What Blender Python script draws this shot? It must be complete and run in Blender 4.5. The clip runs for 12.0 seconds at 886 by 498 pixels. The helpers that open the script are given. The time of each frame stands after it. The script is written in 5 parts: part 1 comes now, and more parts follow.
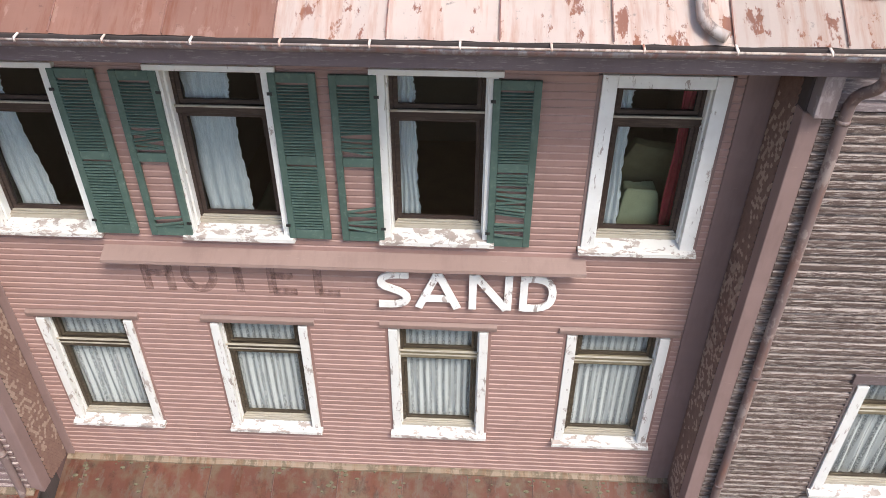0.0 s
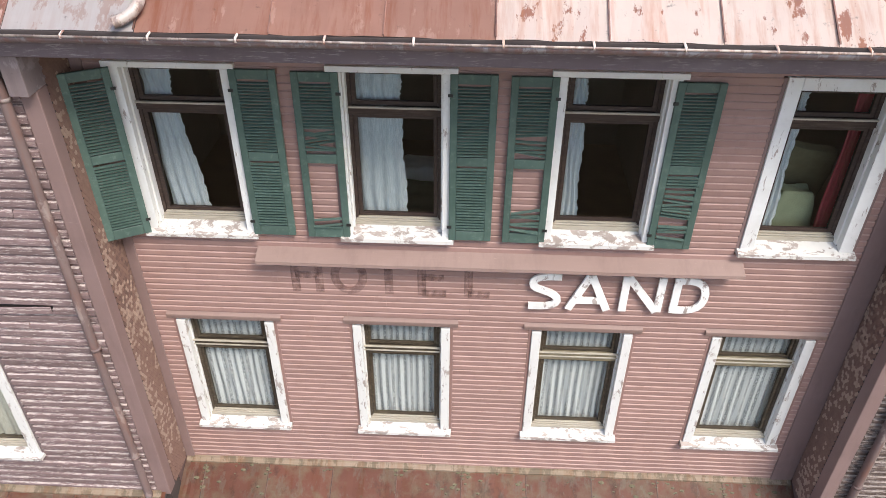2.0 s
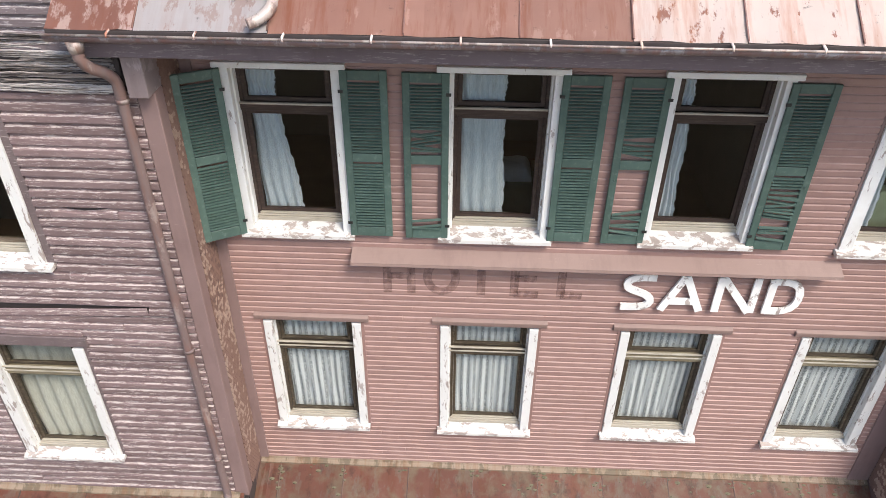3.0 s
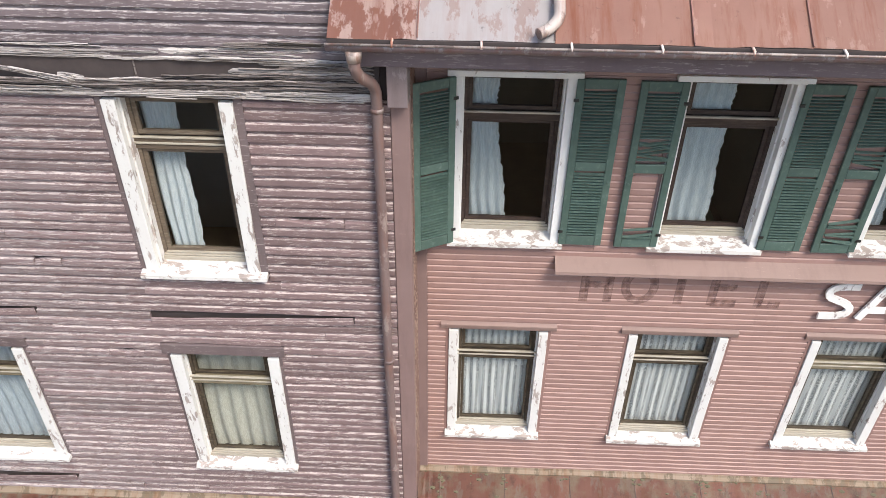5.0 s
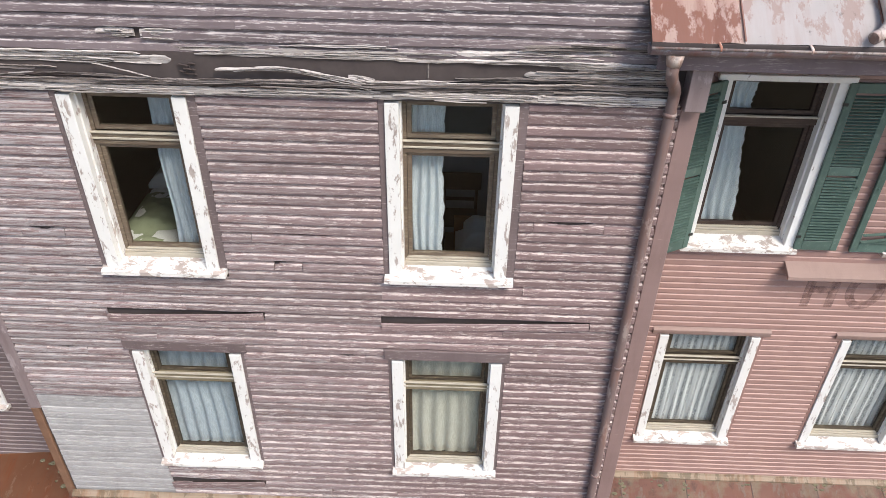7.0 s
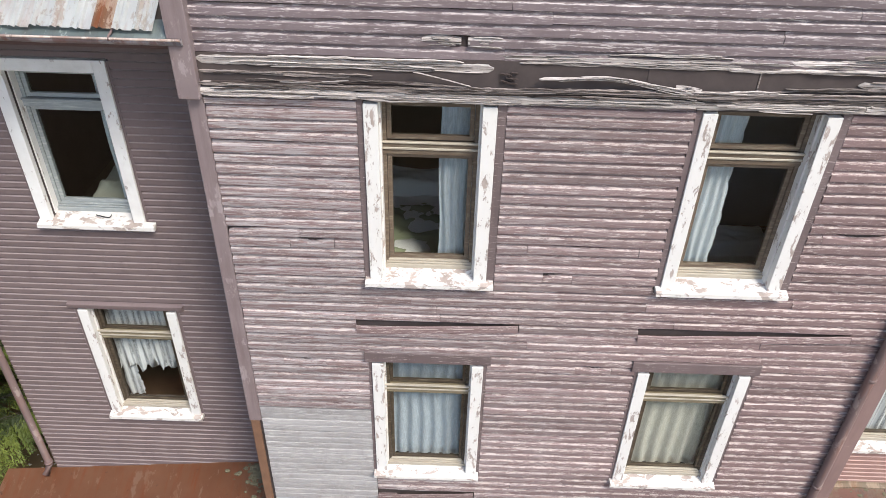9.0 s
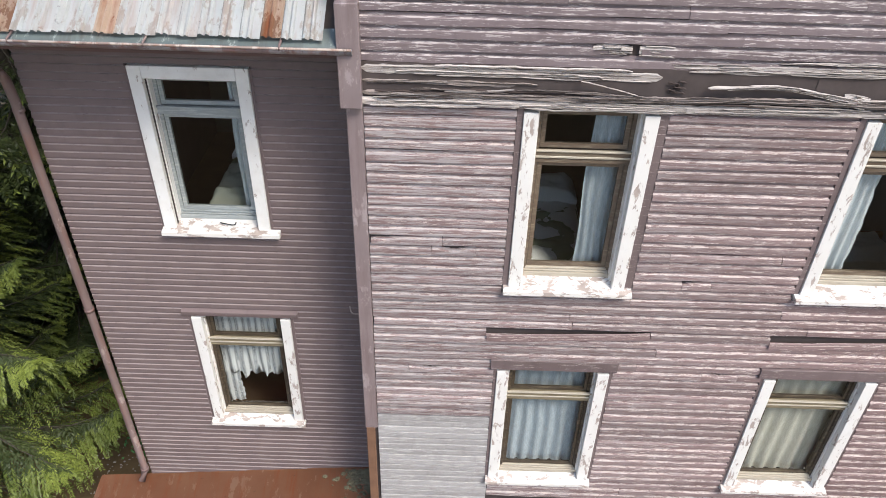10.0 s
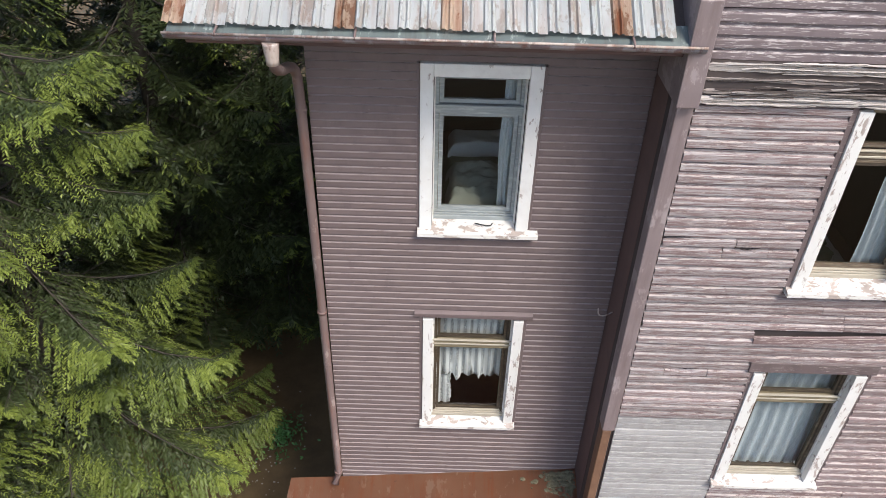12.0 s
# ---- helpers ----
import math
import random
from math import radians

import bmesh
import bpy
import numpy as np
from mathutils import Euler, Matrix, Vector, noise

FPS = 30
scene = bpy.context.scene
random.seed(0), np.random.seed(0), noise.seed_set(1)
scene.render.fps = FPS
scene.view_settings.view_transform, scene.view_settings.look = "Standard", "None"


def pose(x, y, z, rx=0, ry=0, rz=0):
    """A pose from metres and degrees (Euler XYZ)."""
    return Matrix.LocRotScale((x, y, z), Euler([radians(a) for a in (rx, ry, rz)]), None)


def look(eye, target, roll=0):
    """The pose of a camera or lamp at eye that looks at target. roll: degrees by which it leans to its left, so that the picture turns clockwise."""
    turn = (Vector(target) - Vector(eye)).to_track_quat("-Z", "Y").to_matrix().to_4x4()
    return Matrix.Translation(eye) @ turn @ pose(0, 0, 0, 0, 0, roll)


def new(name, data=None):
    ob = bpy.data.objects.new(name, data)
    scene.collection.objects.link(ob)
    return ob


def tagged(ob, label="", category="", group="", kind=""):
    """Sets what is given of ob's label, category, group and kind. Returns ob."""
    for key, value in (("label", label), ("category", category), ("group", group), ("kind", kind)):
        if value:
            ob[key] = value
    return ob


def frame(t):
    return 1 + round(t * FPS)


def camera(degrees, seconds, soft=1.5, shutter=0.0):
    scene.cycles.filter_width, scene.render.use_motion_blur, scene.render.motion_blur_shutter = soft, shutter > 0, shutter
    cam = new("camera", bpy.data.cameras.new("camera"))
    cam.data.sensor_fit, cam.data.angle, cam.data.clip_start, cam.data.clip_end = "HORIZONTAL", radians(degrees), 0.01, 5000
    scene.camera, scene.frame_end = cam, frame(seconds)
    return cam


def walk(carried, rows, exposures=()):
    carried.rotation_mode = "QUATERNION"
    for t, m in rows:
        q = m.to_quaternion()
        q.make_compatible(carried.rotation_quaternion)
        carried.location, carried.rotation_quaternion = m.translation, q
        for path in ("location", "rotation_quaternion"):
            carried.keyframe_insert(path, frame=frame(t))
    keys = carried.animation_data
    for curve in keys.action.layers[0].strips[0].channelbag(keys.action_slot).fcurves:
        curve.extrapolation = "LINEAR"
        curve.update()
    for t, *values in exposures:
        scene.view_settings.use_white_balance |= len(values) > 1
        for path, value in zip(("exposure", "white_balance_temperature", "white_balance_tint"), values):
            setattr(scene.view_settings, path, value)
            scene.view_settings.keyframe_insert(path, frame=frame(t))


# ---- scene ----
cam = camera(62.0, 12.0, soft=0.6)
PATH = [
    (0, (-2.437, -1.611, 12.763), (-2.516, 0.014, 11.601), 0.1),
    (0.5, (-2.791, -1.65, 12.763), (-2.871, -0.023, 11.603), 0.1),
    (1, (-3.246, -1.672, 12.756), (-3.32, -0.044, 11.598), 0.2),
    (1.5, (-3.708, -1.669, 12.752), (-3.779, -0.04, 11.595), 0.3),
    (2, (-4.243, -1.702, 12.755), (-4.31, -0.073, 11.598), 0.4),
    (2.5, (-4.798, -1.728, 12.753), (-4.86, -0.1, 11.594), 0.5),
    (3, (-5.355, -1.715, 12.765), (-5.415, -0.088, 11.603), 0.5),
    (3.2, (-5.577, -1.717, 12.767), (-5.632, -0.09, 11.605), 0.6),
    (4.8, (-7.46, -1.717, 12.786), (-7.51, -0.088, 11.625), 0.5),
    (5, (-7.692, -1.693, 12.781), (-7.743, -0.065, 11.620), 0.7),
    (5.5, (-8.343, -1.695, 12.764), (-8.392, -0.066, 11.605), 0.7),
    (6, (-9.011, -1.686, 12.758), (-9.055, -0.056, 11.600), 0.8),
    (6.5, (-9.69, -1.674, 12.747), (-9.728, -0.045, 11.588), 0.9),
    (7, (-10.335, -1.679, 12.736), (-10.368, -0.05, 11.576), 1.1),
    (7.2, (-10.644, -1.724, 12.734), (-10.674, -0.092, 11.579), 1.1),
    (8.8, (-12.901, -1.499, 12.727), (-12.924, 0.118, 11.550), 1.4),
    (9, (-13.178, -1.515, 12.725), (-13.194, 0.106, 11.553), 1.5),
    (9.5, (-13.905, -1.488, 12.751), (-13.918, 0.13, 11.576), 1.5),
    (10, (-14.603, -1.444, 12.768), (-14.613, 0.171, 11.588), 1.5),
    (10.5, (-15.344, -1.36, 12.729), (-15.353, 0.251, 11.545), 1.5),
    (11, (-16.108, -1.268, 12.704), (-16.117, 0.342, 11.518), 1.5),
    (11.5, (-16.87, -1.282, 12.662), (-16.873, 0.328, 11.476), 1.6),
    (12, (-17.464, -1.344, 12.668), (-17.462, 0.264, 11.478), 1.7),
]
walk(cam, [(t, look(eye, target, roll)) for t, eye, target, roll in PATH])

# ---------------------------------------------------------------- world and light
EXPOSURE = 0.91
scene.view_settings.exposure = EXPOSURE
SUN_TO = Vector((0.54, -0.64, 1.08)).normalized()
world = bpy.data.worlds.new("sky")
scene.world = world
world.use_nodes = True
wt = world.node_tree
sky = wt.nodes.new("ShaderNodeTexSky")
sky.sky_type, sky.sun_disc = "NISHITA", False
sky.sun_elevation = math.asin(SUN_TO.z)
sky.sun_rotation = math.atan2(SUN_TO.x, SUN_TO.y)
sky.air_density, sky.dust_density = 1.0, 1.6
wt.links.new(sky.outputs[0], wt.nodes["Background"].inputs[0])
wt.nodes["Background"].inputs[1].default_value = 0.15
sun = new("sun", bpy.data.lights.new("sun", "SUN"))
sun.data.energy, sun.data.angle, sun.data.color = 2.3, radians(22), (1.0, 0.96, 0.89)
sun.matrix_world = look(SUN_TO * 60, (0, 0, 0))


# ---------------------------------------------------------------- materials
def lin(h):
    c = [int(h[i:i + 2], 16) / 255 for i in (0, 2, 4)]
    return tuple(v / 12.92 if v <= 0.04045 else ((v + 0.055) / 1.055) ** 2.4 for v in c) + (1.0,)


class Mat:
    """A small builder of node materials, in metres of the object's own space, shifted for each object."""

    def __init__(self, name, rough=0.7, metal=0.0, shift=True):
        self.m = bpy.data.materials.new(name)
        self.m.use_nodes = True
        self.t = self.m.node_tree
        self.b = self.t.nodes["Principled BSDF"]
        self.b.inputs["Roughness"].default_value = rough
        self.b.inputs["Metallic"].default_value = metal
        tc = self.n("ShaderNodeTexCoord")
        info = self.n("ShaderNodeObjectInfo")
        self.random = info.outputs["Random"]
        self.co = tc.outputs["Object"]
        if shift:
            mul = self.n("ShaderNodeMath", operation="MULTIPLY")
            mul.inputs[1].default_value = 37.0
            self.t.links.new(self.random, mul.inputs[0])
            add = self.n("ShaderNodeVectorMath", operation="ADD")
            self.t.links.new(self.co, add.inputs[0])
            self.t.links.new(mul.outputs[0], add.inputs[1])
            self.co = add.outputs[0]

    def n(self, kind, **props):
        node = self.t.nodes.new(kind)
        for k, v in props.items():
            if k == "operation":
                node.operation = v
        return node

    def noise(self, scale=(1, 1, 1), size=1.0, detail=5.0, rough=0.6, lo=0.35, hi=0.65, distort=0.0):
        """A noise stretched by scale, cut to 0..1 between lo and hi."""
        mp = self.n("ShaderNodeMapping")
        mp.inputs["Scale"].default_value = scale
        self.t.links.new(self.co, mp.inputs["Vector"])
        no = self.n("ShaderNodeTexNoise")
        no.inputs["Scale"].default_value, no.inputs["Detail"].default_value = size, detail
        no.inputs["Roughness"].default_value, no.inputs["Distortion"].default_value = rough, distort
        self.t.links.new(mp.outputs[0], no.inputs["Vector"])
        mr = self.n("ShaderNodeMapRange")
        mr.inputs["From Min"].default_value, mr.inputs["From Max"].default_value = lo, hi
        self.t.links.new(no.outputs["Fac"], mr.inputs["Value"])
        return mr.outputs[0]

    def times(self, a, b):
        m = self.n("ShaderNodeMath", operation="MULTIPLY")
        for i, v in enumerate((a, b)):
            if isinstance(v, (int, float)):
                m.inputs[i].default_value = v
            else:
                self.t.links.new(v, m.inputs[i])
        return m.outputs[0]

    def mix(self, fac, a, b):
        m = self.t.nodes.new("ShaderNodeMix")
        m.data_type = "RGBA"
        for i, v in ((0, fac), (6, a), (7, b)):
            if isinstance(v, (int, float, tuple)):
                m.inputs[i].default_value = v
            else:
                self.t.links.new(v, m.inputs[i])
        return m.outputs[2]

    def tone(self, col, spread=0.25):
        """Lightens and darkens a colour object by object."""
        hs = self.t.nodes.new("ShaderNodeHueSaturation")
        mr = self.n("ShaderNodeMapRange")
        mr.inputs["To Min"].default_value, mr.inputs["To Max"].default_value = 1 - spread, 1 + spread
        self.t.links.new(self.random, mr.inputs["Value"])
        self.t.links.new(mr.outputs[0], hs.inputs["Value"])
        self.t.links.new(col, hs.inputs["Color"])
        return hs.outputs[0]

    def done(self, col, bump=None, height=0.3, dist=0.004, rough=None):
        if isinstance(col, tuple):
            self.b.inputs["Base Color"].default_value = col
        else:
            self.t.links.new(col, self.b.inputs["Base Color"])
        if bump is not None:
            bp = self.n("ShaderNodeBump")
            bp.inputs["Strength"].default_value, bp.inputs["Distance"].default_value = height, dist
            self.t.links.new(bump, bp.inputs["Height"])
            self.t.links.new(bp.outputs[0], self.b.inputs["Normal"])
        if rough is not None:
            self.t.links.new(rough, self.b.inputs["Roughness"])
        return self.m


def painted_boards(name, paint, faded, dirt, bare, wear, spread=0.1, course=None, edge=0.0, face=1.0, bleach=None, lip_at=0.6):
    """Painted boards whose grain runs along x; wear is the share of bare wood. course: the first board's foot and the
    boards' height, so that the lip of each board can be paler than its face, by wear on the weathered boards."""
    m = Mat(name, 0.62)
    fade = m.noise((0.5, 1, 1.2), 1.3, 4, 0.6, 0.3, 0.75)
    col = m.mix(fade, lin(paint), lin(faded))
    streak = m.noise((3, 1, 0.6), 2.2, 6, 0.65, 0.5, 0.85)
    col = m.mix(m.times(streak, 0.55), col, lin(dirt))
    grain = m.noise((1.2, 40, 40), 1.6, 5, 0.7, 0.25, 0.75)
    chips = m.noise((3.4, 30, 34), 2.0, 9, 0.75, 0.66 - wear * 0.2, 0.69 - wear * 0.18)
    patches = m.noise((0.6, 1, 1.4), 1.3, 4, 0.6, 0.40 - wear * 0.2, 0.62 - wear * 0.1)
    bare_col = m.mix(m.times(grain, 0.6), lin(bare), lin(faded))
    col = m.mix(m.times(chips, patches), col, bare_col)
    if course:
        sep = m.n("ShaderNodeSeparateXYZ")
        tc = m.n("ShaderNodeTexCoord")
        m.t.links.new(tc.outputs["Object"], sep.inputs[0])
        a = m.n("ShaderNodeMath", operation="SUBTRACT")
        m.t.links.new(sep.outputs["Z"], a.inputs[0])
        a.inputs[1].default_value = course[0]
        b = m.n("ShaderNodeMath", operation="DIVIDE")
        m.t.links.new(a.outputs[0], b.inputs[0])
        b.inputs[1].default_value = course[1]
        f = m.n("ShaderNodeMath", operation="FRACT")
        m.t.links.new(b.outputs[0], f.inputs[0])
        lip = m.n("ShaderNodeMapRange")
        lip.inputs["From Min"].default_value, lip.inputs["From Max"].default_value = lip_at - 0.025, lip_at + 0.005
        m.t.links.new(f.outputs[0], lip.inputs["Value"])
        worn = m.noise((3.6, 16, 24), 2.4, 9, 0.78, 0.60 - edge * 0.24, 0.66 - edge * 0.24)
        end = m.n("ShaderNodeMapRange")
        end.inputs["From Min"].default_value, end.inputs["From Max"].default_value = lip_at + 0.12, lip_at + 0.08
        m.t.links.new(f.outputs[0], end.inputs["Value"])
        col = m.mix(m.times(m.times(worn, m.times(lip.outputs[0], end.outputs[0])), face), col, bare_col)
    if bleach:
        # the stretch from bleach[0] to bleach[1] along the wall has lost most of its paint
        sx, tx = m.n("ShaderNodeSeparateXYZ"), m.n("ShaderNodeTexCoord")
        m.t.links.new(tx.outputs["Object"], sx.inputs[0])
        far = m.n("ShaderNodeMapRange")
        far.inputs["From Min"].default_value, far.inputs["From Max"].default_value = bleach
        m.t.links.new(sx.outputs["X"], far.inputs["Value"])
        bald = m.noise((1.4, 22, 34), 2.2, 8, 0.75, 0.475, 0.525)
        col = m.mix(m.times(m.times(bald, far.outputs[0]), 0.62), col, m.mix(grain, lin("bcb8b6"), lin("8d8787")))
    col = m.tone(col, spread)
    return m.done(col, grain, 0.25, 0.003)


red_boards = painted_boards("faded red board paint", "93736a", "9e7e75", "7c5e56", "c2a69e", 0.08, 0.05, (4.14, 0.0835), 0.85, 0.45, lip_at=0.645)
brown_boards = painted_boards("brown board paint", "6a5b5a", "726361", "524746", "a69a96", 0.08, 0.05, (3.60, 0.0875), 0.85, 0.45, lip_at=0.645)
grey_boards = painted_boards("weathered peeling boards", "735e5c", "806b69", "52433f", "d0c2ba", 0.54, 0.17, (4.20, 0.117), 0.56, 0.9, bleach=(-10.0, -14.6), lip_at=0.575)
east_boards = painted_boards("dark weathered boards of the east block", "4f403b", "5f4d46", "352925", "b0a39b", 0.72, 0.16, (4.20, 0.094), 0.6, lip_at=0.57)
high_boards = painted_boards("weathered peeling boards above", "6a5d5e", "786b6c", "4a3f40", "cdc3bf", 0.55, 0.10, (10.40, 0.105), 0.50, 0.95, lip_at=0.57)
pale_boards = painted_boards("bare silver boards", "908c8a", "a6a2a0", "655e5b", "bbb7b3", 0.7, 0.10, (4.20, 0.103), 0.4)
drip_paint = painted_boards("tan brown ledge paint", "876f66", "917970", "6c5650", "b09b92", 0.15, 0.05)
trim_brown = painted_boards("brown trim paint", "7c6560", "876f6a", "634e4a", "a08c85", 0.10, 0.06)
trim_red = painted_boards("dull red trim paint", "8a6a62", "94746b", "6f534c", "b59c93", 0.12, 0.05)
trim_grey = painted_boards("worn violet brown trim paint", "625453", "706160", "483d3c", "bdb0a9", 0.45, 0.06)
trim_west = painted_boards("brown trim paint of the west wing", "695a59", "736462", "524645", "a99d99", 0.10, 0.05)
fascia_paint = painted_boards("flaking violet brown fascia paint", "655659", "75676a", "4c4143", "a59a99", 0.5, 0.05)


def white_paint(name, white, wear, scale):
    m = Mat(name, 0.55)
    base = m.mix(m.noise((1, 1, 1), 3.0, 4, 0.6, 0.3, 0.8), lin(white), lin("d3cec8"))
    chips = m.noise(scale, 4.0, 9, 0.68, 0.62 - wear * 0.2, 0.66 - wear * 0.2, 0.4)
    under = m.mix(m.noise((1, 1, 1), 6.0, 5, 0.6, 0.35, 0.65), lin("a8978d"), lin("84736a"))
    grime = m.noise((1, 1, 1), 9.0, 6, 0.7, 0.55, 0.85)
    col = m.mix(m.times(chips, 0.85), base, under)
    col = m.mix(m.times(grime, 0.3), col, lin("a39a92"))
    return m.done(col, chips, 0.4, -0.003)


white_casing = white_paint("peeling white casing paint", "d8d5d0", 0.30, (3.4, 3.4, 1.2))
white_clean = white_paint("sound white casing paint", "e6e4e0", 0.06, (3.4, 3.4, 1.2))
white_sill = white_paint("flaking white sill paint", "d8d3cc", 0.50, (1.3, 2.0, 2.4))
white_letter = white_paint("peeling white letter paint", "f3efea", 0.30, (2.0, 1.5, 1.0))


def sash_wood(name, a, b, pale):
    m = Mat(name, 0.55)
    grain = m.noise((1.5, 30, 30), 2.5, 6, 0.7, 0.3, 0.7)
    col = m.mix(grain, lin(a), lin(b))
    col = m.mix(m.times(m.noise((1, 8, 8), 4.0, 6, 0.7, 0.5, 0.75), 0.8), col, lin(pale))
    return m.done(col, grain, 0.3, 0.002)


sash_dark = sash_wood("dark brown sash paint", "2b1e19", "3b2b24", "5e4e42")
sash_olive = sash_wood("weathered olive sash wood", "6b5f4b", "82775f", "aca289")
sash_brown = sash_wood("weathered brown sash wood", "54473b", "6a5b4c", "948873")
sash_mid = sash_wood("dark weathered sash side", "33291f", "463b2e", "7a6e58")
sash_pale = sash_wood("pale weathered sash rail", "9a9080", "b2a998", "7a7060")
sash_grey = sash_wood("grey blue sash paint", "858a89", "979c9a", "c0c2bd")


def shutter_green(name):
    m = Mat(name, 0.5)
    col = m.mix(m.noise((1, 1, 1), 4.0, 5, 0.6, 0.3, 0.75), lin("43574f"), lin("55685f"))
    col = m.mix(m.times(m.noise((1, 1, 1), 16.0, 7, 0.7, 0.55, 0.75), 0.5), col, lin("7b8a80"))
    col = m.tone(col, 0.1)
    return m.done(col, m.noise((8, 8, 8), 3.0, 5), 0.15, 0.002)


green_paint = shutter_green("dull green shutter paint")


def sheet_metal(name, paint, faded, rust, bare, wear, rough=0.45, spread=0.12, streak=0.75, lichen=0.0):
    """Painted sheet metal with rust blooms and worn pale patches; streaks run down the slope."""
    m = Mat(name, rough)
    col = m.mix(m.noise((1, 1, 1), 1.7, 4, 0.6, 0.3, 0.7), lin(paint), lin(faded))
    flake = m.noise((2.2, 1, 1), 2.6, 9, 0.7, 0.60 - wear * 0.25, 0.63 - wear * 0.22)
    col = m.mix(flake, col, lin(bare))
    col = m.mix(m.times(m.noise((9, 1, 1), 1.3, 6, 0.65, 0.48, 0.75), streak), col, lin(rust))
    col = m.mix(m.times(m.noise((1, 1, 1), 11.0, 6, 0.7, 0.62, 0.75), 0.7), col, lin("4b3a33"))
    if lichen:
        col = m.mix(m.times(m.noise((1, 1, 1), 2.3, 8, 0.7, 0.46, 0.62), lichen), col, lin("8d856c"))
        col = m.mix(m.times(m.noise((1.5, 1, 1), 3.1, 8, 0.75, 0.54, 0.66), lichen), col, lin("40332b"))
    col = m.tone(col, spread)
    return m.done(col, m.noise((1, 1, 1), 6.0, 7, 0.6, 0.2, 0.8), 0.25, 0.004)


tin_red = sheet_metal("faded red roof tin", "a87a6a", "b38675", "9a5a3e", "bd9585", 0.06, streak=0.95)
tin_pale = sheet_metal("pale peeling roof tin", "dcc8bd", "e2cfc4", "c07a4c", "a4705e", 0.12, streak=0.65)
tin_patch = sheet_metal("half stripped roof tin", "c4a498", "cbb1a6", "96604c", "98695a", 0.5)
tin_white = sheet_metal("bleached roof tin", "d0c7c3", "d8cecb", "b98d7b", "c2aaa1", 0.3, streak=0.3)
tin_seam = sheet_metal("rusted roof seam", "8a6155", "966d60", "70432f", "6a5048", 0.2)
tin_dark = sheet_metal("dark rusted canopy seam", "5f443b", "6b4d42", "4a3026", "57483f", 0.2)
tin_rust = sheet_metal("rusty red canopy tin", "7f5041", "8a5947", "7c4a2c", "86695b", 0.25, 0.5, 0.08, lichen=0.55)
moss_tin = sheet_metal("mossy pale flashing tin", "93806f", "85745f", "7a5538", "6a5c4a", 0.4, 0.6, 0.0)
tin_brown = sheet_metal("brown canopy tin", "83573f", "8d634a", "8f4c2a", "96745f", 0.1, 0.4, 0.04)
tin_tile = sheet_metal("white rusting tile sheet", "d6d4cf", "c6c9c8", "a9714a", "b8b0a8", 0.3, 0.45, 0.08, 0.45)
tin_tile_rust = sheet_metal("rusted tile sheet", "c9b49f", "b99a82", "98532c", "8f6a52", 0.4, 0.5, 0.2, 0.95)
tin_gutter = sheet_metal("dull brown gutter metal", "6f6062", "7d6e6e", "7a4a38", "8f8a8c", 0.3, 0.4, 0.05)
tin_pipe = sheet_metal("brown painted pipe metal", "6b5a57", "776561", "7a5040", "8e7f79", 0.15, 0.5, 0.05)
tin_flash = sheet_metal("grey green zinc", "4c5554", "68716e", "45403b", "8d9490", 0.15, 0.5, 0.02)
tin_zinc = sheet_metal("old zinc pipe metal", "a6978e", "b5a89f", "8a5942", "80716a", 0.45, 0.4, 0.05)
tin_clad = sheet_metal("grey brown cladding metal", "786a6a", "837574", "665452", "958887", 0.2, 0.45, 0.04)


def plain(name, a, b, size=6.0, rough=0.8, bump=0.2, spread=0.0):
    m = Mat(name, rough)
    f = m.noise((1, 1, 1), size, 6, 0.65, 0.3, 0.7)
    col = m.mix(f, lin(a), lin(b))
    if spread:
        col = m.tone(col, spread)
    return m.done(col, f, bump, 0.004)


dark_wood = plain("dark rotten wood", "3a302d", "4c403c", 9.0)
def split_timber(name, pale, mid, dark, cut):
    """Bare weathered timber with long dark cracks between its fibres."""
    m = Mat(name, 0.85)
    fibre = m.noise((1.3, 30, 90), 1.5, 7, 0.7, 0.3, 0.7)
    col = m.mix(fibre, lin(mid), lin(pale))
    crack = m.noise((0.9, 40, 75), 1.2, 6, 0.7, cut, cut + 0.06)
    col = m.mix(m.times(crack, 0.9), col, lin(dark))
    return m.done(m.tone(col, 0.28), fibre, 0.6, 0.006)


pale_splinter = split_timber("pale weathered split timber", "c6beb8", "90857f", "352c29", 0.53)
grey_splinter = split_timber("grey split timber", "a1968f", "6f635e", "2f2724", 0.50)
tar_paper = plain("dark tar paper", "3b3230", "4a403d", 5.0)
# shade on the returns and under the eaves is mixed into this brown
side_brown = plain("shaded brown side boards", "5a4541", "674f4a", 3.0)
shingle_red = plain("flaking red brown shingles", "694f46", "7b6054", 18.0, 0.75, 0.3, 0.25)
shingle_pale = plain("bare pale shingles", "8e7567", "a48d7e", 22.0, 0.8, 0.3, 0.15)
room_plaster = plain("grey blue room plaster", "747b80", "82898e", 2.0)
plaster = plain("dim room plaster", "757062", "827c6d", 2.0)
room_floor = plain("brown room boards", "6e5742", "7f6850", 3.0, 0.5)
concrete = plain("grey plinth render", "8b857e", "9a948c", 4.0)
needle_duff = plain("brown needle earth", "54452f", "6a573d", 2.5, 0.95, 0.6)
bark = plain("grey spruce bark", "332d28", "4f4841", 14.0, 0.9, 0.6)
moss = plain("green grey moss", "5f5844", "777059", 14.0, 0.95, 0.6)
stain = plain("dark letter stain on paint", "785852", "82615a", 4.0, 0.7, 0.0)
st_clear = stain.node_tree.nodes.new("ShaderNodeBsdfTransparent")
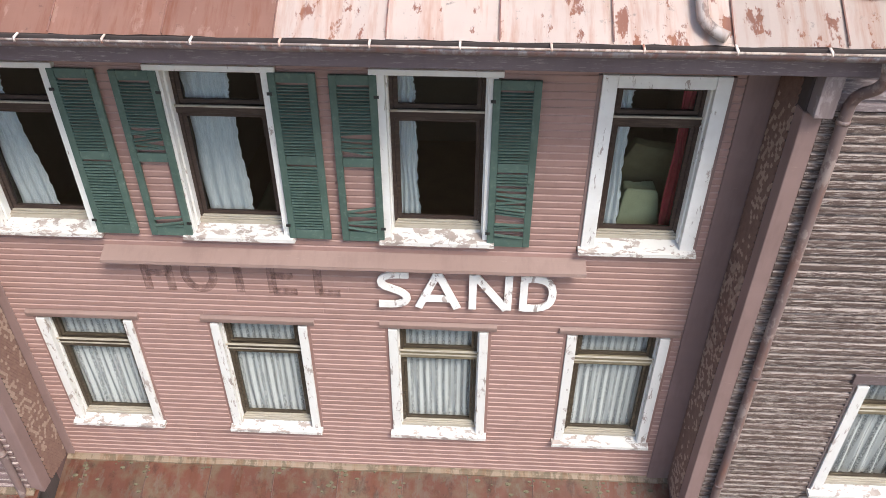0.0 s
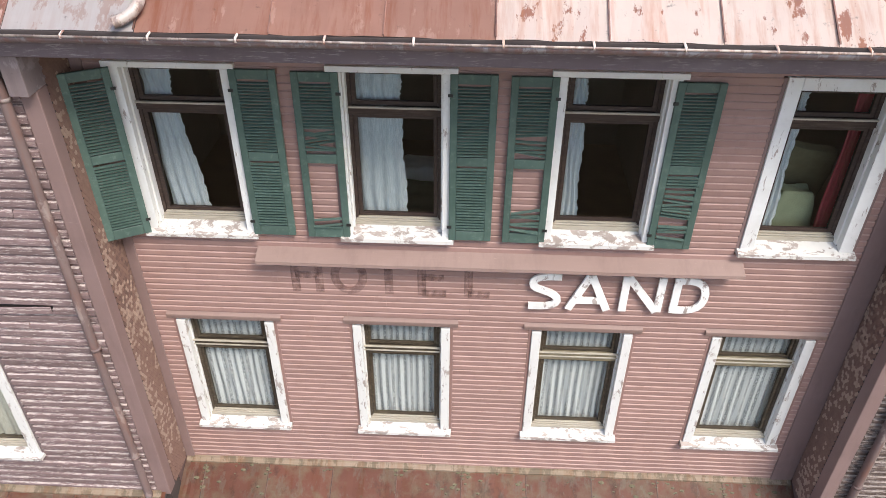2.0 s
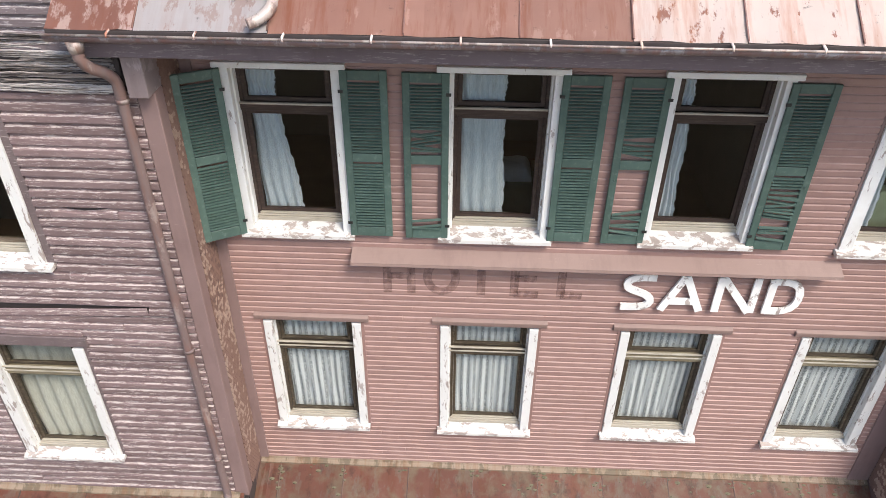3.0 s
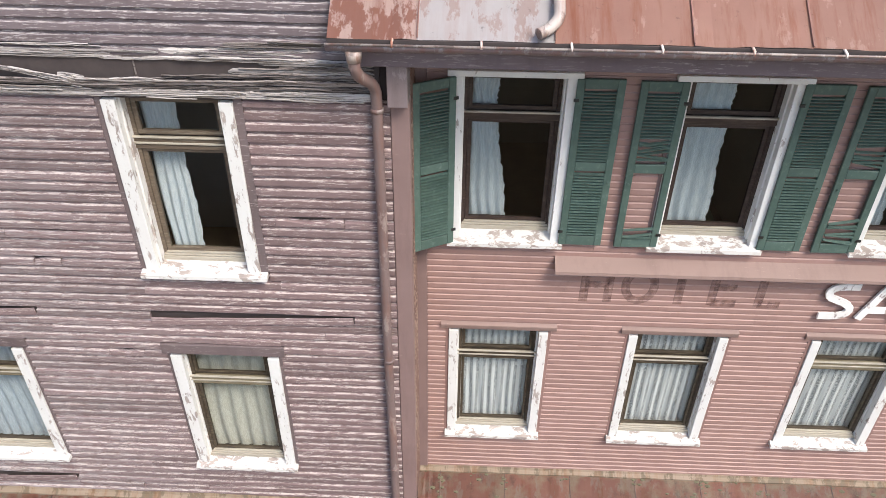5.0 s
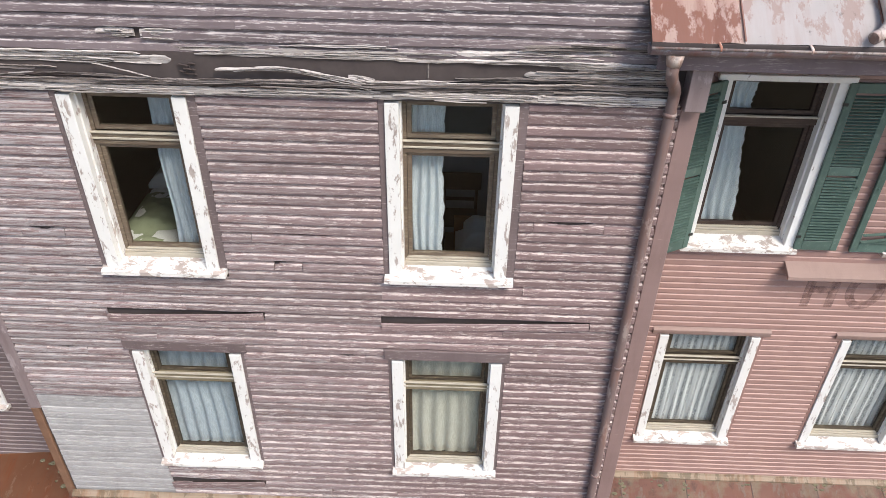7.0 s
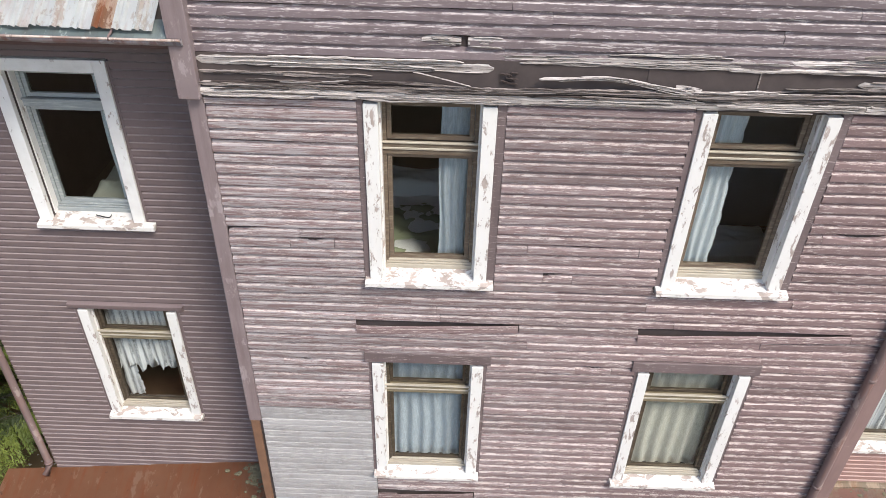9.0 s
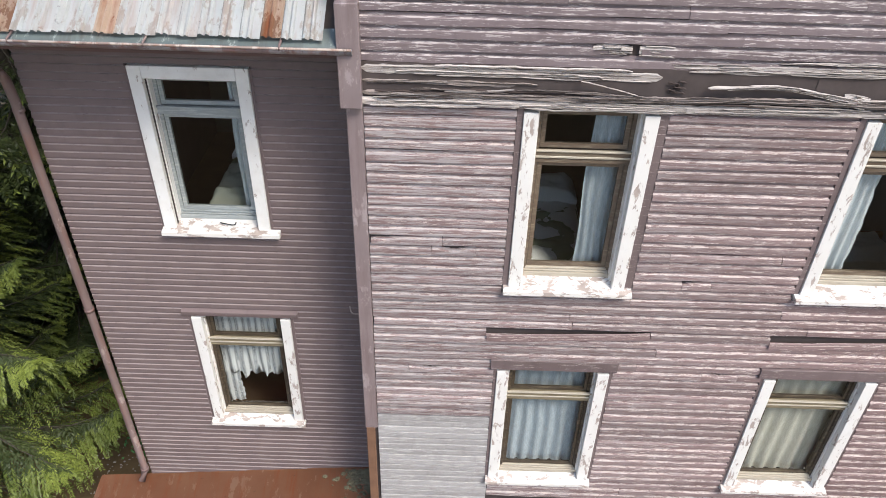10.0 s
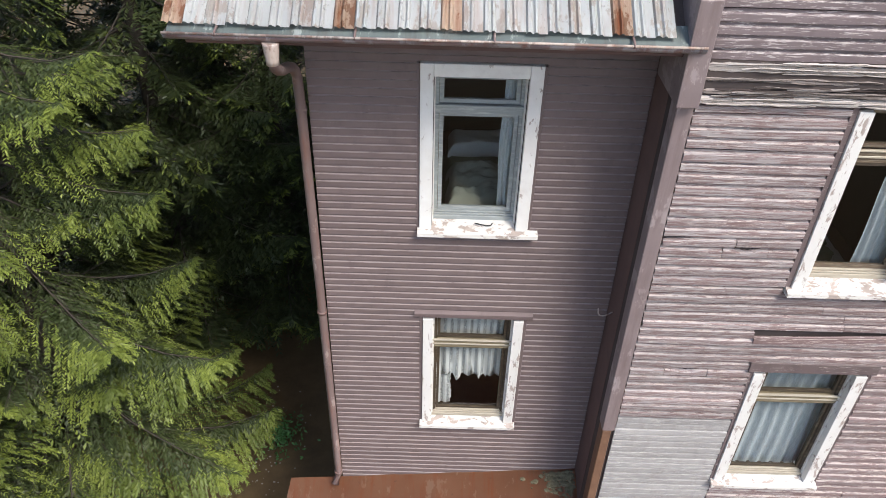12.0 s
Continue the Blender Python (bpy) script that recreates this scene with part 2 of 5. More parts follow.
st_noise = stain.node_tree.nodes.new("ShaderNodeTexNoise")
st_noise.inputs["Scale"].default_value = 5.0
st_range = stain.node_tree.nodes.new("ShaderNodeMapRange")
st_range.inputs["From Min"].default_value, st_range.inputs["From Max"].default_value = 0.35, 0.65
st_range.inputs["To Min"].default_value, st_range.inputs["To Max"].default_value = 0.68, 0.98
st_mix = stain.node_tree.nodes.new("ShaderNodeMixShader")
for a, b in ((st_noise.outputs["Fac"], st_range.inputs["Value"]), (st_range.outputs[0], st_mix.inputs[0]), (stain.node_tree.nodes["Principled BSDF"].outputs[0], st_mix.inputs[1]),
             (st_clear.outputs[0], st_mix.inputs[2]), (st_mix.outputs[0], stain.node_tree.nodes["Material Output"].inputs[0])):
    stain.node_tree.links.new(a, b)
bed_green = plain("pale green blanket", "8b9174", "9ca284", 5.0, 0.9)
bed_white = plain("white bed linen", "e6e4de", "efeee9", 4.0, 0.9)
bed_linen = plain("grey green linen", "b3b6a4", "c6c8b8", 4.0, 0.9)
chair_wood = plain("dark brown chair wood", "2c1d14", "3d2a1d", 9.0, 0.5)
blue_plastic = plain("dark blue plastic", "1c2a5a", "24356c", 6.0, 0.35, 0.0)
bed_wood = plain("brown bed wood", "6a4a2e", "805c3a", 8.0, 0.5)
olive_cloth = plain("olive cushion cloth", "5c563f", "6e674d", 6.0, 0.9)
red_cloth = plain("dark red curtain cloth", "8a2f3a", "9c3c46", 9.0, 0.9)
post_wood = plain("bare dark post wood", "6a4d3b", "7a5a45", 7.0, 0.7)
black_iron = plain("black iron", "1d1b1a", "2b2826", 12.0, 0.5)


def cloth(name, a, b, lace=0.0, thin=0.25):
    """Thin curtain cloth that lets light through; lace sets how open the weave is."""
    m = Mat(name, 0.9)
    pat = m.noise((45, 45, 7), 1.6, 4, 0.6, 0.42, 0.58)
    if lace:
        # bands of open lace between plain bands
        sep = m.n("ShaderNodeSeparateXYZ")
        m.t.links.new(m.co, sep.inputs[0])
        sine = m.n("ShaderNodeMath", operation="SINE")
        m.t.links.new(m.times(sep.outputs["X"], 2 * math.pi / 0.082), sine.inputs[0])
        band_mr = m.n("ShaderNodeMapRange")
        band_mr.inputs["From Min"].default_value, band_mr.inputs["From Max"].default_value = -0.3, 0.5
        m.t.links.new(sine.outputs[0], band_mr.inputs["Value"])
        pat = m.times(band_mr.outputs[0], m.noise((40, 40, 26), 1.6, 3, 0.6, 0.34, 0.58))
    col = m.mix(m.times(pat, 0.6), lin(a), lin(b))
    m.done(col, pat, 0.2, 0.002)
    tr = m.t.nodes.new("ShaderNodeBsdfTranslucent")
    m.t.links.new(col, tr.inputs["Color"])
    mx = m.t.nodes.new("ShaderNodeMixShader")
    mx.inputs[0].default_value = thin
    m.t.links.new(m.b.outputs[0], mx.inputs[1])
    m.t.links.new(tr.outputs[0], mx.inputs[2])
    last = mx.outputs[0]
    if lace:
        clear = m.t.nodes.new("ShaderNodeBsdfTransparent")
        m2 = m.t.nodes.new("ShaderNodeMixShader")
        m.t.links.new(m.times(pat, lace), m2.inputs[0])
        m.t.links.new(last, m2.inputs[1])
        m.t.links.new(clear.outputs[0], m2.inputs[2])
        last = m2.outputs[0]
    m.t.links.new(last, m.t.nodes["Material Output"].inputs[0])
    return m.m


white_cloth = cloth("white curtain cloth", "e6ebee", "c6d0d6")
lace_cloth = cloth("white lace curtain", "dedede", "80868c", 0.35, 0.12)
cream_cloth = cloth("cream curtain cloth", "dbd8cd", "c2beb0")
blue_cloth = cloth("pale blue curtain cloth", "cdd5dc", "aab6c0")

glass = bpy.data.materials.new("old window glass")
glass.use_nodes = True
gt = glass.node_tree
gt.nodes.remove(gt.nodes["Principled BSDF"])
g_clear, g_gloss = gt.nodes.new("ShaderNodeBsdfTransparent"), gt.nodes.new("ShaderNodeBsdfGlossy")
g_clear.inputs[0].default_value = (0.90, 0.93, 0.92, 1)
g_gloss.inputs["Roughness"].default_value = 0.02
g_fr, g_mix = gt.nodes.new("ShaderNodeFresnel"), gt.nodes.new("ShaderNodeMixShader")
g_fr.inputs["IOR"].default_value = 1.5
gt.links.new(g_fr.outputs[0], g_mix.inputs[0])
gt.links.new(g_clear.outputs[0], g_mix.inputs[1])
gt.links.new(g_gloss.outputs[0], g_mix.inputs[2])
gt.links.new(g_mix.outputs[0], gt.nodes["Material Output"].inputs[0])


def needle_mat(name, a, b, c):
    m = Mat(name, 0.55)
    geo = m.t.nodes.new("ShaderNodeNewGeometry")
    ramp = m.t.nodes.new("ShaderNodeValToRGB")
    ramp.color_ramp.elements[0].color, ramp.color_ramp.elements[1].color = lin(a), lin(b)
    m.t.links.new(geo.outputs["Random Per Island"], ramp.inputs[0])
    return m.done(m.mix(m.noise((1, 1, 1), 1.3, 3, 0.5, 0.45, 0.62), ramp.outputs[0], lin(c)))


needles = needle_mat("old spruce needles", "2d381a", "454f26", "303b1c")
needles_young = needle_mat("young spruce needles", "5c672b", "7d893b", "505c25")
leaf_fresh = plain('fresh green leaves', '2f5a2a', '4a7a3c', 9.0, 0.6, 0.0)


# ---------------------------------------------------------------- builders
def link(name, bm, material, parent=None, label=""):
    me = bpy.data.meshes.new(name)
    bm.normal_update()
    bm.to_mesh(me)
    bm.free()
    me.materials.append(material)
    ob = new(name, me)
    if parent is not None:
        ob.parent = parent
    if label:
        ob["label"] = label
    return ob


def part(name, bm, material, parent, label=""):
    return link(name, bm, material, parent, label)


def share(name, me, parent, m=None):
    ob = new(name, me)
    ob.parent = parent
    if m is not None:
        ob.matrix_basis = m
    return ob


def box(bm, x0, x1, y0, y1, z0, z1, bevel=0.0):
    v = [bm.verts.new((x, y, z)) for x in (x0, x1) for y in (y0, y1) for z in (z0, z1)]
    fs = [bm.faces.new([v[i] for i in f]) for f in
          ((0, 1, 3, 2), (4, 6, 7, 5), (0, 4, 5, 1), (2, 3, 7, 6), (0, 2, 6, 4), (1, 5, 7, 3))]
    if bevel:
        bmesh.ops.bevel(bm, geom=list({e for f in fs for e in f.edges}), offset=bevel, segments=1, affect="EDGES")
    return bm


def boxm(*a, **k):
    return box(bmesh.new(), *a, **k)


def prism(bm, profile, x0, x1, cuts=1, wob=0.0, rnd=None):
    """A profile in (y, z), run along x from x0 to x1; wob bends it a little at each cut."""
    rings = []
    for i in range(cuts + 1):
        x = x0 + (x1 - x0) * i / cuts
        dy, dz = (rnd.uniform(-wob, wob), rnd.uniform(-wob, wob)) if rnd else (0, 0)
        rings.append([bm.verts.new((x, y + dy, z + dz)) for y, z in profile])
    k = len(profile)
    for a, b in zip(rings, rings[1:]):
        for j in range(k):
            bm.faces.new((a[j], a[(j + 1) % k], b[(j + 1) % k], b[j]))
    bm.faces.new(rings[0][::-1])
    bm.faces.new(rings[-1])
    return bm


def tube(bm, pts, r, n=12, close=True):
    pts = [Vector(p) for p in pts]
    rings = []
    for i, p in enumerate(pts):
        d = ((pts[min(i + 1, len(pts) - 1)] - p).normalized() + (p - pts[max(i - 1, 0)]).normalized()).normalized()
        side = d.cross(Vector((0.31, 0.17, 0.93) if abs(d.z) < 0.9 else (1, 0.1, 0))).normalized()
        up = side.cross(d)
        rr = r[i] if isinstance(r, (list, tuple)) else r
        rings.append([bm.verts.new(p + rr * (math.cos(a) * side + math.sin(a) * up)) for a in (2 * math.pi * j / n for j in range(n))])
    for a, b in zip(rings, rings[1:]):
        for j in range(n):
            f = bm.faces.new((a[j], a[(j + 1) % n], b[(j + 1) % n], b[j]))
            f.smooth = True
    if close:
        bm.faces.new(rings[0][::-1])
        bm.faces.new(rings[-1])
    return bm


def bend(points, rounds=2):
    """Rounds the corners of a polyline."""
    pts = [Vector(p) for p in points]
    for _ in range(rounds):
        out = [pts[0]]
        for a, b in zip(pts, pts[1:]):
            out += [a.lerp(b, 0.25), a.lerp(b, 0.75)]
        pts = out + [pts[-1]]
    return pts


def wall_cells(bm, x0, x1, z0, z1, y0, y1, holes):
    """A wall block with openings cut through it."""
    xs = sorted({x0, x1, *[h[0] for h in holes], *[h[1] for h in holes]})
    for a, b in zip(xs, xs[1:]):
        if b - a < 1e-4:
            continue
        mid, z = (a + b) / 2, z0
        for h in sorted((h for h in holes if h[0] < mid < h[1]), key=lambda h: h[2]):
            if h[2] > z:
                box(bm, a, b, y0, y1, z, h[2])
            z = h[3]
        if z1 > z:
            box(bm, a, b, y0, y1, z, z1)
    return bm


# windows: sill ends in x, underside of the sill, top of the head
A_UP = [(-7.86, -6.59, 8.05, 10.07, 0.10), (-5.66, -4.405, 8.05, 10.07, 0.10), (-3.46, -2.20, 8.06, 10.07, 0.10), (-1.277, 0.0, 8.0, 10.06, 0.145)]
A_LOW = [(-7.85, -6.58, 4.87, 6.80, 0.11), (-5.66, -4.40, 4.86, 6.80, 0.11), (-3.46, -2.18, 4.87, 6.80, 0.11), (-1.29, 0.0, 4.81, 6.80, 0.12)]
M_UP = [(-11.06, -9.725, 7.985, 10.03, 0.13), (-14.02, -12.716, 7.99, 10.03, 0.13)]
M_LOW = [(-11.05, -9.73, 4.86, 6.86, 0.13), (-14.03, -12.72, 4.89, 6.88, 0.13)]
L_UP = [(-17.74, -16.53, 8.03, 9.97, 0.13)]
L_LOW = [(-17.70, -16.44, 4.905, 6.83, 0.12)]
R_UP = [(1.87, 3.15, 8.0, 10.03, 0.13)]
R_LOW = [(1.87, 3.15, 4.85, 6.80, 0.13)]
A_Y, M_Y, L_Y = 5.12, 4.45, 5.25
A_X0, A_X1, M_X0, L_X0, R_X1 = -8.21, 0.40, -15.50, -18.80, 4.6


def opening(w):
    return (w[0] + 0.03 + w[4] - 0.004, w[1] - 0.03 - w[4] + 0.004, w[2] + 0.03, w[3] - 0.05)


def structure(name, bm, material, label=""):
    return tagged(link(name, bm, material), label, kind="structure")


# ---------------------------------------------------------------- large structure
ground_bm = bmesh.new()
bmesh.ops.create_grid(ground_bm, x_segments=60, y_segments=60, size=600)
structure("ground", ground_bm, needle_duff, "brown earth strewn with needles and a little moss")

walls = {}
for key, x0, x1, y, ups, lows, top in (("wall_recess", A_X0, A_X1, A_Y, A_UP, A_LOW, 10.6), ("wall_middle", M_X0, A_X0 - 0.0, M_Y, M_UP, M_LOW, 13.4),
                                      ("wall_west", L_X0, M_X0, L_Y, L_UP, L_LOW, 10.5), ("wall_east", A_X1, R_X1, M_Y, R_UP, R_LOW, 13.4)):
    bm = wall_cells(bmesh.new(), x0 + 0.003, x1 - 0.003, 0.0, top, y + 0.004, y + 0.30, [opening(w) for w in ups + lows])
    walls[key] = structure(key, bm, tar_paper, "timber building wall clad in horizontal boards")
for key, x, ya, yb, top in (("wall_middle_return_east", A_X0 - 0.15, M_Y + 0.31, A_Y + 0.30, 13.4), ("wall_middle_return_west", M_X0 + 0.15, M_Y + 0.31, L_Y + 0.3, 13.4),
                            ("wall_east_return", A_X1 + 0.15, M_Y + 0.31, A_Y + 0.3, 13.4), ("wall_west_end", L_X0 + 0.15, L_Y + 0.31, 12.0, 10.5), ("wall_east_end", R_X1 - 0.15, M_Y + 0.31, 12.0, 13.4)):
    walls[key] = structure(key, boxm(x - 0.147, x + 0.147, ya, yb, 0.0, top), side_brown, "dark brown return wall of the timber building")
structure("wall_back", boxm(L_X0, R_X1, 9.6, 9.8, 0.0, 10.6), plaster, "dim plastered wall at the back of the rooms")
for i, z in enumerate((3.80, 7.00)):
    structure("floor_%d" % (i + 1), boxm(L_X0 + 0.31, R_X1 - 0.31, 5.60, 9.59, z - 0.2, z), room_floor, "brown boarded floor of the rooms")
structure("ceiling", boxm(L_X0 + 0.31, R_X1 - 0.31, 5.60, 9.59, 10.45, 10.60), plaster, "dim plaster ceiling of the upper rooms")
for x in (-15.0, -12.0, -8.6, -6.1, -3.9, -1.75, 0.7):
    structure("partition", boxm(x - 0.06, x + 0.06, 5.60, 9.58, 3.82, 10.43), plaster, "dim plastered wall between two rooms")
for x0, x1, y in ((M_X0 + 0.3, A_X0 - 0.3, 4.76), (A_X1 + 0.3, R_X1 - 0.3, 4.76)):
    for z in (3.8, 7.0):
        structure("floor_bay", boxm(x0, x1, y, 5.595, z - 0.2, z), room_floor, "brown boarded floor by the window")
    structure("ceiling_bay", boxm(x0, x1, y, 5.595, 10.45, 10.6), plaster, "dim plaster ceiling by the window")
structure("roof_cover", boxm(L_X0, R_X1, 9.0, 9.9, 13.4, 13.6), tar_paper, "dark covering over the upper walls")


# ---------------------------------------------------------------- windows
def sheet(x0, x1, y, z0, z1):
    bm = bmesh.new()
    bm.faces.new([bm.verts.new(p) for p in ((x0, y, z0), (x1, y, z0), (x1, y, z1), (x0, y, z1))])
    return bm


def wbox(*a, b=0.004):
    return boxm(*a, bevel=b)


window_count = [0]


def window(w, y, sash, low, label, head="white", rail=None, inset=(0.03, 0.03), side=None, boards=None, ext=0.0, paint=None):
    """A timber window with white casing, sloping sill, transom, sashes and panes."""
    x0, x1, z0, z1, case = w
    a, b = x0 + inset[0], x1 - inset[1]
    side, paint = side or sash, paint or white_casing
    window_count[0] += 1
    root = tagged(new("window_%d" % window_count[0]), label, kind="structure")
    f = y - 0.055
    zs = z0 + 0.055
    for s, (p, q) in enumerate(((a, a + case), (b - case, b))):
        part("casing", wbox(p, q, f, y + 0.03, zs + 0.006, z1 - (0.05 if head != "full" else 0.0)), paint, root, "peeling white casing board")
        part("reveal", wbox(p + (case - 0.016 if s == 0 else -0.018), q - (case - 0.016 if s else -0.018), y + 0.031, y + 0.16, zs + 0.05, z1 - 0.06, b=0.002), paint, root)
        part("backband", wbox(*((x0 - 0.0085, p - 0.002) if s == 0 else (q + 0.002, x1 + 0.0085)), y - 0.034, y + 0.003, zs + 0.006, z1 - 0.01, b=0.002), boards or trim_brown, root)
    if head == "full":
        part("head_board", wbox(a + case + 0.002, b - case - 0.002, f + 0.002, y + 0.03, z1 - 0.13, z1), paint, root)
    elif head == "white":
        part("head_board", wbox(x0 - 0.02, x1 + 0.02, y - 0.085, y + 0.02, z1 - 0.048, z1 + 0.012), paint, root, "white drip board over the window")
    top = z1 - (0.13 if head == "full" else 0.05)
    # sloping sill with a proud front edge
    bm = bmesh.new()
    prism(bm, [(y - 0.12, z0), (y - 0.12, z0 + 0.045), (y + 0.18, z0 + 0.127), (y + 0.18, z0 + 0.02), (y - 0.02, z0)], x0, x1)
    if ext:
        prism(bm, [(y - 0.12, z0), (y - 0.12, z0 + 0.045), (y - 0.036, z0 + 0.068), (y - 0.036, z0)], x1 + 0.0005, x1 + ext)
    part("window_sill", bm, white_sill, root, "flaking white sill with bare patches")
    i0, i1, zb = a + case - 0.005, b - case + 0.005, z0 + 0.13
    yf = y + (0.06 if low else 0.125)
    pale = rail or sash
    zt = z1 - (0.53 if not low else 0.49)
    slim = 0.032 if low else 0.042
    # outer frame, transom and stepped bottom rails
    for p, q in ((i0 + 0.012, i0 + 0.06), (i1 - 0.06, i1 - 0.012)):
        part("window_frame", wbox(p, q, yf, yf + 0.07, zb, top), side, root)
    part("window_frame", wbox(i0 + 0.062, i1 - 0.062, yf, yf + 0.07, top - 0.05, top), side, root)
    part("bottom_rail", wbox(i0 + 0.01, i1 - 0.01, yf - 0.035, yf + 0.07, zb - 0.03, zb + 0.022), pale, root)
    part("weather_bar", wbox(i0 + 0.03, i1 - 0.03, yf - 0.022, yf + 0.03, zb + 0.024, zb + 0.044), pale, root)
    part("weather_bar", wbox(i0 + 0.05, i1 - 0.05, yf - 0.008, yf + 0.03, zb + 0.046, zb + 0.068), pale, root)
    part("transom", wbox(i0 + 0.01, i1 - 0.01, yf - 0.025, yf + 0.07, zt - 0.045, zt + 0.03), sash, root)
    if (low or head == "none"):
        part("transom_board", wbox(i0 + 0.012, i1 - 0.012, yf - 0.018, yf + 0.05, zt - 0.092, zt - 0.047), sash, root)
        part("transom_ledge", wbox(i0 + 0.008, i1 - 0.008, yf - 0.036, yf - 0.026, zt - 0.035, zt - 0.012), pale, root, "pale worn strip of the transom")
    part("transom_ledge", wbox(i0 + 0.005, i1 - 0.005, yf - 0.045, yf - 0.012, zt + 0.031, zt + 0.05), pale, root, "pale worn ledge of the transom")
    for lo, hi in ((zb + 0.07, zt - (0.094 if (low or head == "none") else 0.05)), (zt + 0.052, top - 0.052)):
        s = part("sash", bmesh.new(), side, root)
        bm = bmesh.new()
        l, r, t = i0 + 0.064, i1 - 0.064, slim
        box(bm, l, l + t, yf + 0.012, yf + 0.055, lo, hi)
        box(bm, r - t, r, yf + 0.012, yf + 0.055, lo, hi)
        box(bm, l + t, r - t, yf + 0.014, yf + 0.053, lo, lo + t)
        box(bm, l + t, r - t, yf + 0.014, yf + 0.053, hi - t, hi)
        bm.to_mesh(s.data)
        bm.free()
        pane = part("pane", sheet(l + t - 0.005, r - t + 0.005, yf + 0.032, lo + t - 0.005, hi - t + 0.005), glass, s, "clear old window pane")
        pane.visible_shadow = False
    if head == "lintel":
        part("lintel_board", wbox(x0 - 0.05, x1 + 0.05, y - 0.06, y + 0.003, z1 - 0.012, z1 + 0.13), boards, root, "weathered board over the window")
    if head == "brown":
        hb = bmesh.new()
        prism(hb, [(y + 0.0, z1 - 0.02), (y - 0.058, z1 - 0.015), (y - 0.068, z1 + 0.03), (y - 0.068, z1 + 0.05), (y + 0.0, z1 + 0.085)], x0 - 0.07, x1 + 0.07)
        part("drip_board", hb, drip_paint if boards is trim_red else boards, root, "brown sloping drip board")
    return root


for w in A_UP[:3]:
    window(w, A_Y, sash_dark, False, "tall window with dark brown sashes and white casing", "white", sash_pale, paint=white_clean)
window(A_UP[3], A_Y, sash_dark, False, "tall window with broad white casing and no shutters", "full", sash_pale, paint=white_clean)
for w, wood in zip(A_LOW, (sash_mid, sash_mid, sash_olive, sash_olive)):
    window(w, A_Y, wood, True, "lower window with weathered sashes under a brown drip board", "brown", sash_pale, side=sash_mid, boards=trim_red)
for w in M_UP:
    window(w, M_Y, sash_brown, False, "tall window with olive brown sashes in weathered boards", "none", sash_pale, (0.05, 0.075), side=sash_brown, boards=trim_grey)
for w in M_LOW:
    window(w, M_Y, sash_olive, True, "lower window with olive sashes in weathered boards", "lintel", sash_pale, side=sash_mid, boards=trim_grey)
window(L_UP[0], L_Y, sash_grey, False, "tall window with grey sashes and broad white casing", "full", sash_grey, (0.02, 0.02), ext=0.09, boards=trim_west, paint=white_clean)
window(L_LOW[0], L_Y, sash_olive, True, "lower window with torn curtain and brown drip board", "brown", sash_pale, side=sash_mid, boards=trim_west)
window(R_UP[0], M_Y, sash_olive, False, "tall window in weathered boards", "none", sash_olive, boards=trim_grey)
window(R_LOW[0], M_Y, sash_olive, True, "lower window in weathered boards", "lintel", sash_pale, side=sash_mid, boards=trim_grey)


# ---------------------------------------------------------------- shutters
SH_W, SH_H, STILE = 0.465, 1.93, 0.075


def shutter(m, label, broken=(), gone=(), seed=0):
    """A louvred shutter at the hinge pose m: x runs across it, z up; broken slats hang askew, gone ones are missing."""
    rnd = random.Random(seed)
    root = tagged(new("shutter"), label, "shutter", "shutters of the upper windows")
    root.matrix_basis = m
    for p, q in ((0, STILE), (SH_W - STILE, SH_W)):
        part("stile", wbox(p, q, 0, 0.036, 0, SH_H), green_paint, root)
    for lo, hi in ((0.0, 0.12), (0.93, 1.03), (SH_H - 0.10, SH_H)):
        part("rail", wbox(STILE + 0.001, SH_W - STILE - 0.001, 0.002, 0.034, lo, hi), green_paint, root)
    part("hinge", boxm(SH_W - 0.03, SH_W + 0.02, -0.012, -0.001, 1.70, 1.73), black_iron, root, "black iron hinge")
    part("hinge", boxm(SH_W - 0.03, SH_W + 0.02, -0.012, -0.001, 0.16, 0.19), black_iron, root, "black iron hinge")
    part("knob", tube(bmesh.new(), [(0.04, -0.02, 0.80), (0.04, 0.0, 0.80)], 0.012, 8), green_paint, root)
    bm = bmesh.new()
    prism(bm, [(-0.010, -0.011), (0.022, 0.001), (0.022, 0.005), (-0.010, -0.002)], STILE, SH_W - STILE)
    me = bpy.data.meshes.new("slat")
    bm.to_mesh(me)
    bm.free()
    me.materials.append(green_paint)
    for lo, hi, k in ((0.135, 0.915, 22), (1.045, 1.815, 22)):
        for i in range(k):
            z = lo + (hi - lo) * (i + 0.5) / k
            n = i if lo < 0.5 else 100 + i
            if any(g0 <= n <= g1 for g0, g1 in gone):
                continue
            tilt, dz, dy = 0, 0, 0
            if any(g0 <= n <= g1 for g0, g1 in broken):
                if rnd.random() < 0.12:
                    continue
                tilt, dz, dy = rnd.uniform(-11, 11), rnd.uniform(-0.03, 0.02), rnd.uniform(-0.016, 0.0)
            share("slat", me, root, Matrix.Translation((SH_W / 2, dy, z + dz)) @ Matrix.Rotation(radians(tilt), 4, "Y") @ Matrix.Translation((-SH_W / 2, 0, 0)))
    return root


Y_SH = 5.025
Z_SH = 8.10
# left leaves hang with the hinge at their right edge; right leaves are turned about so that it lies at the left
shutter(pose(-8.20, 4.79, Z_SH, 0, 0, 28.0), "green louvred shutter standing half open", seed=1)


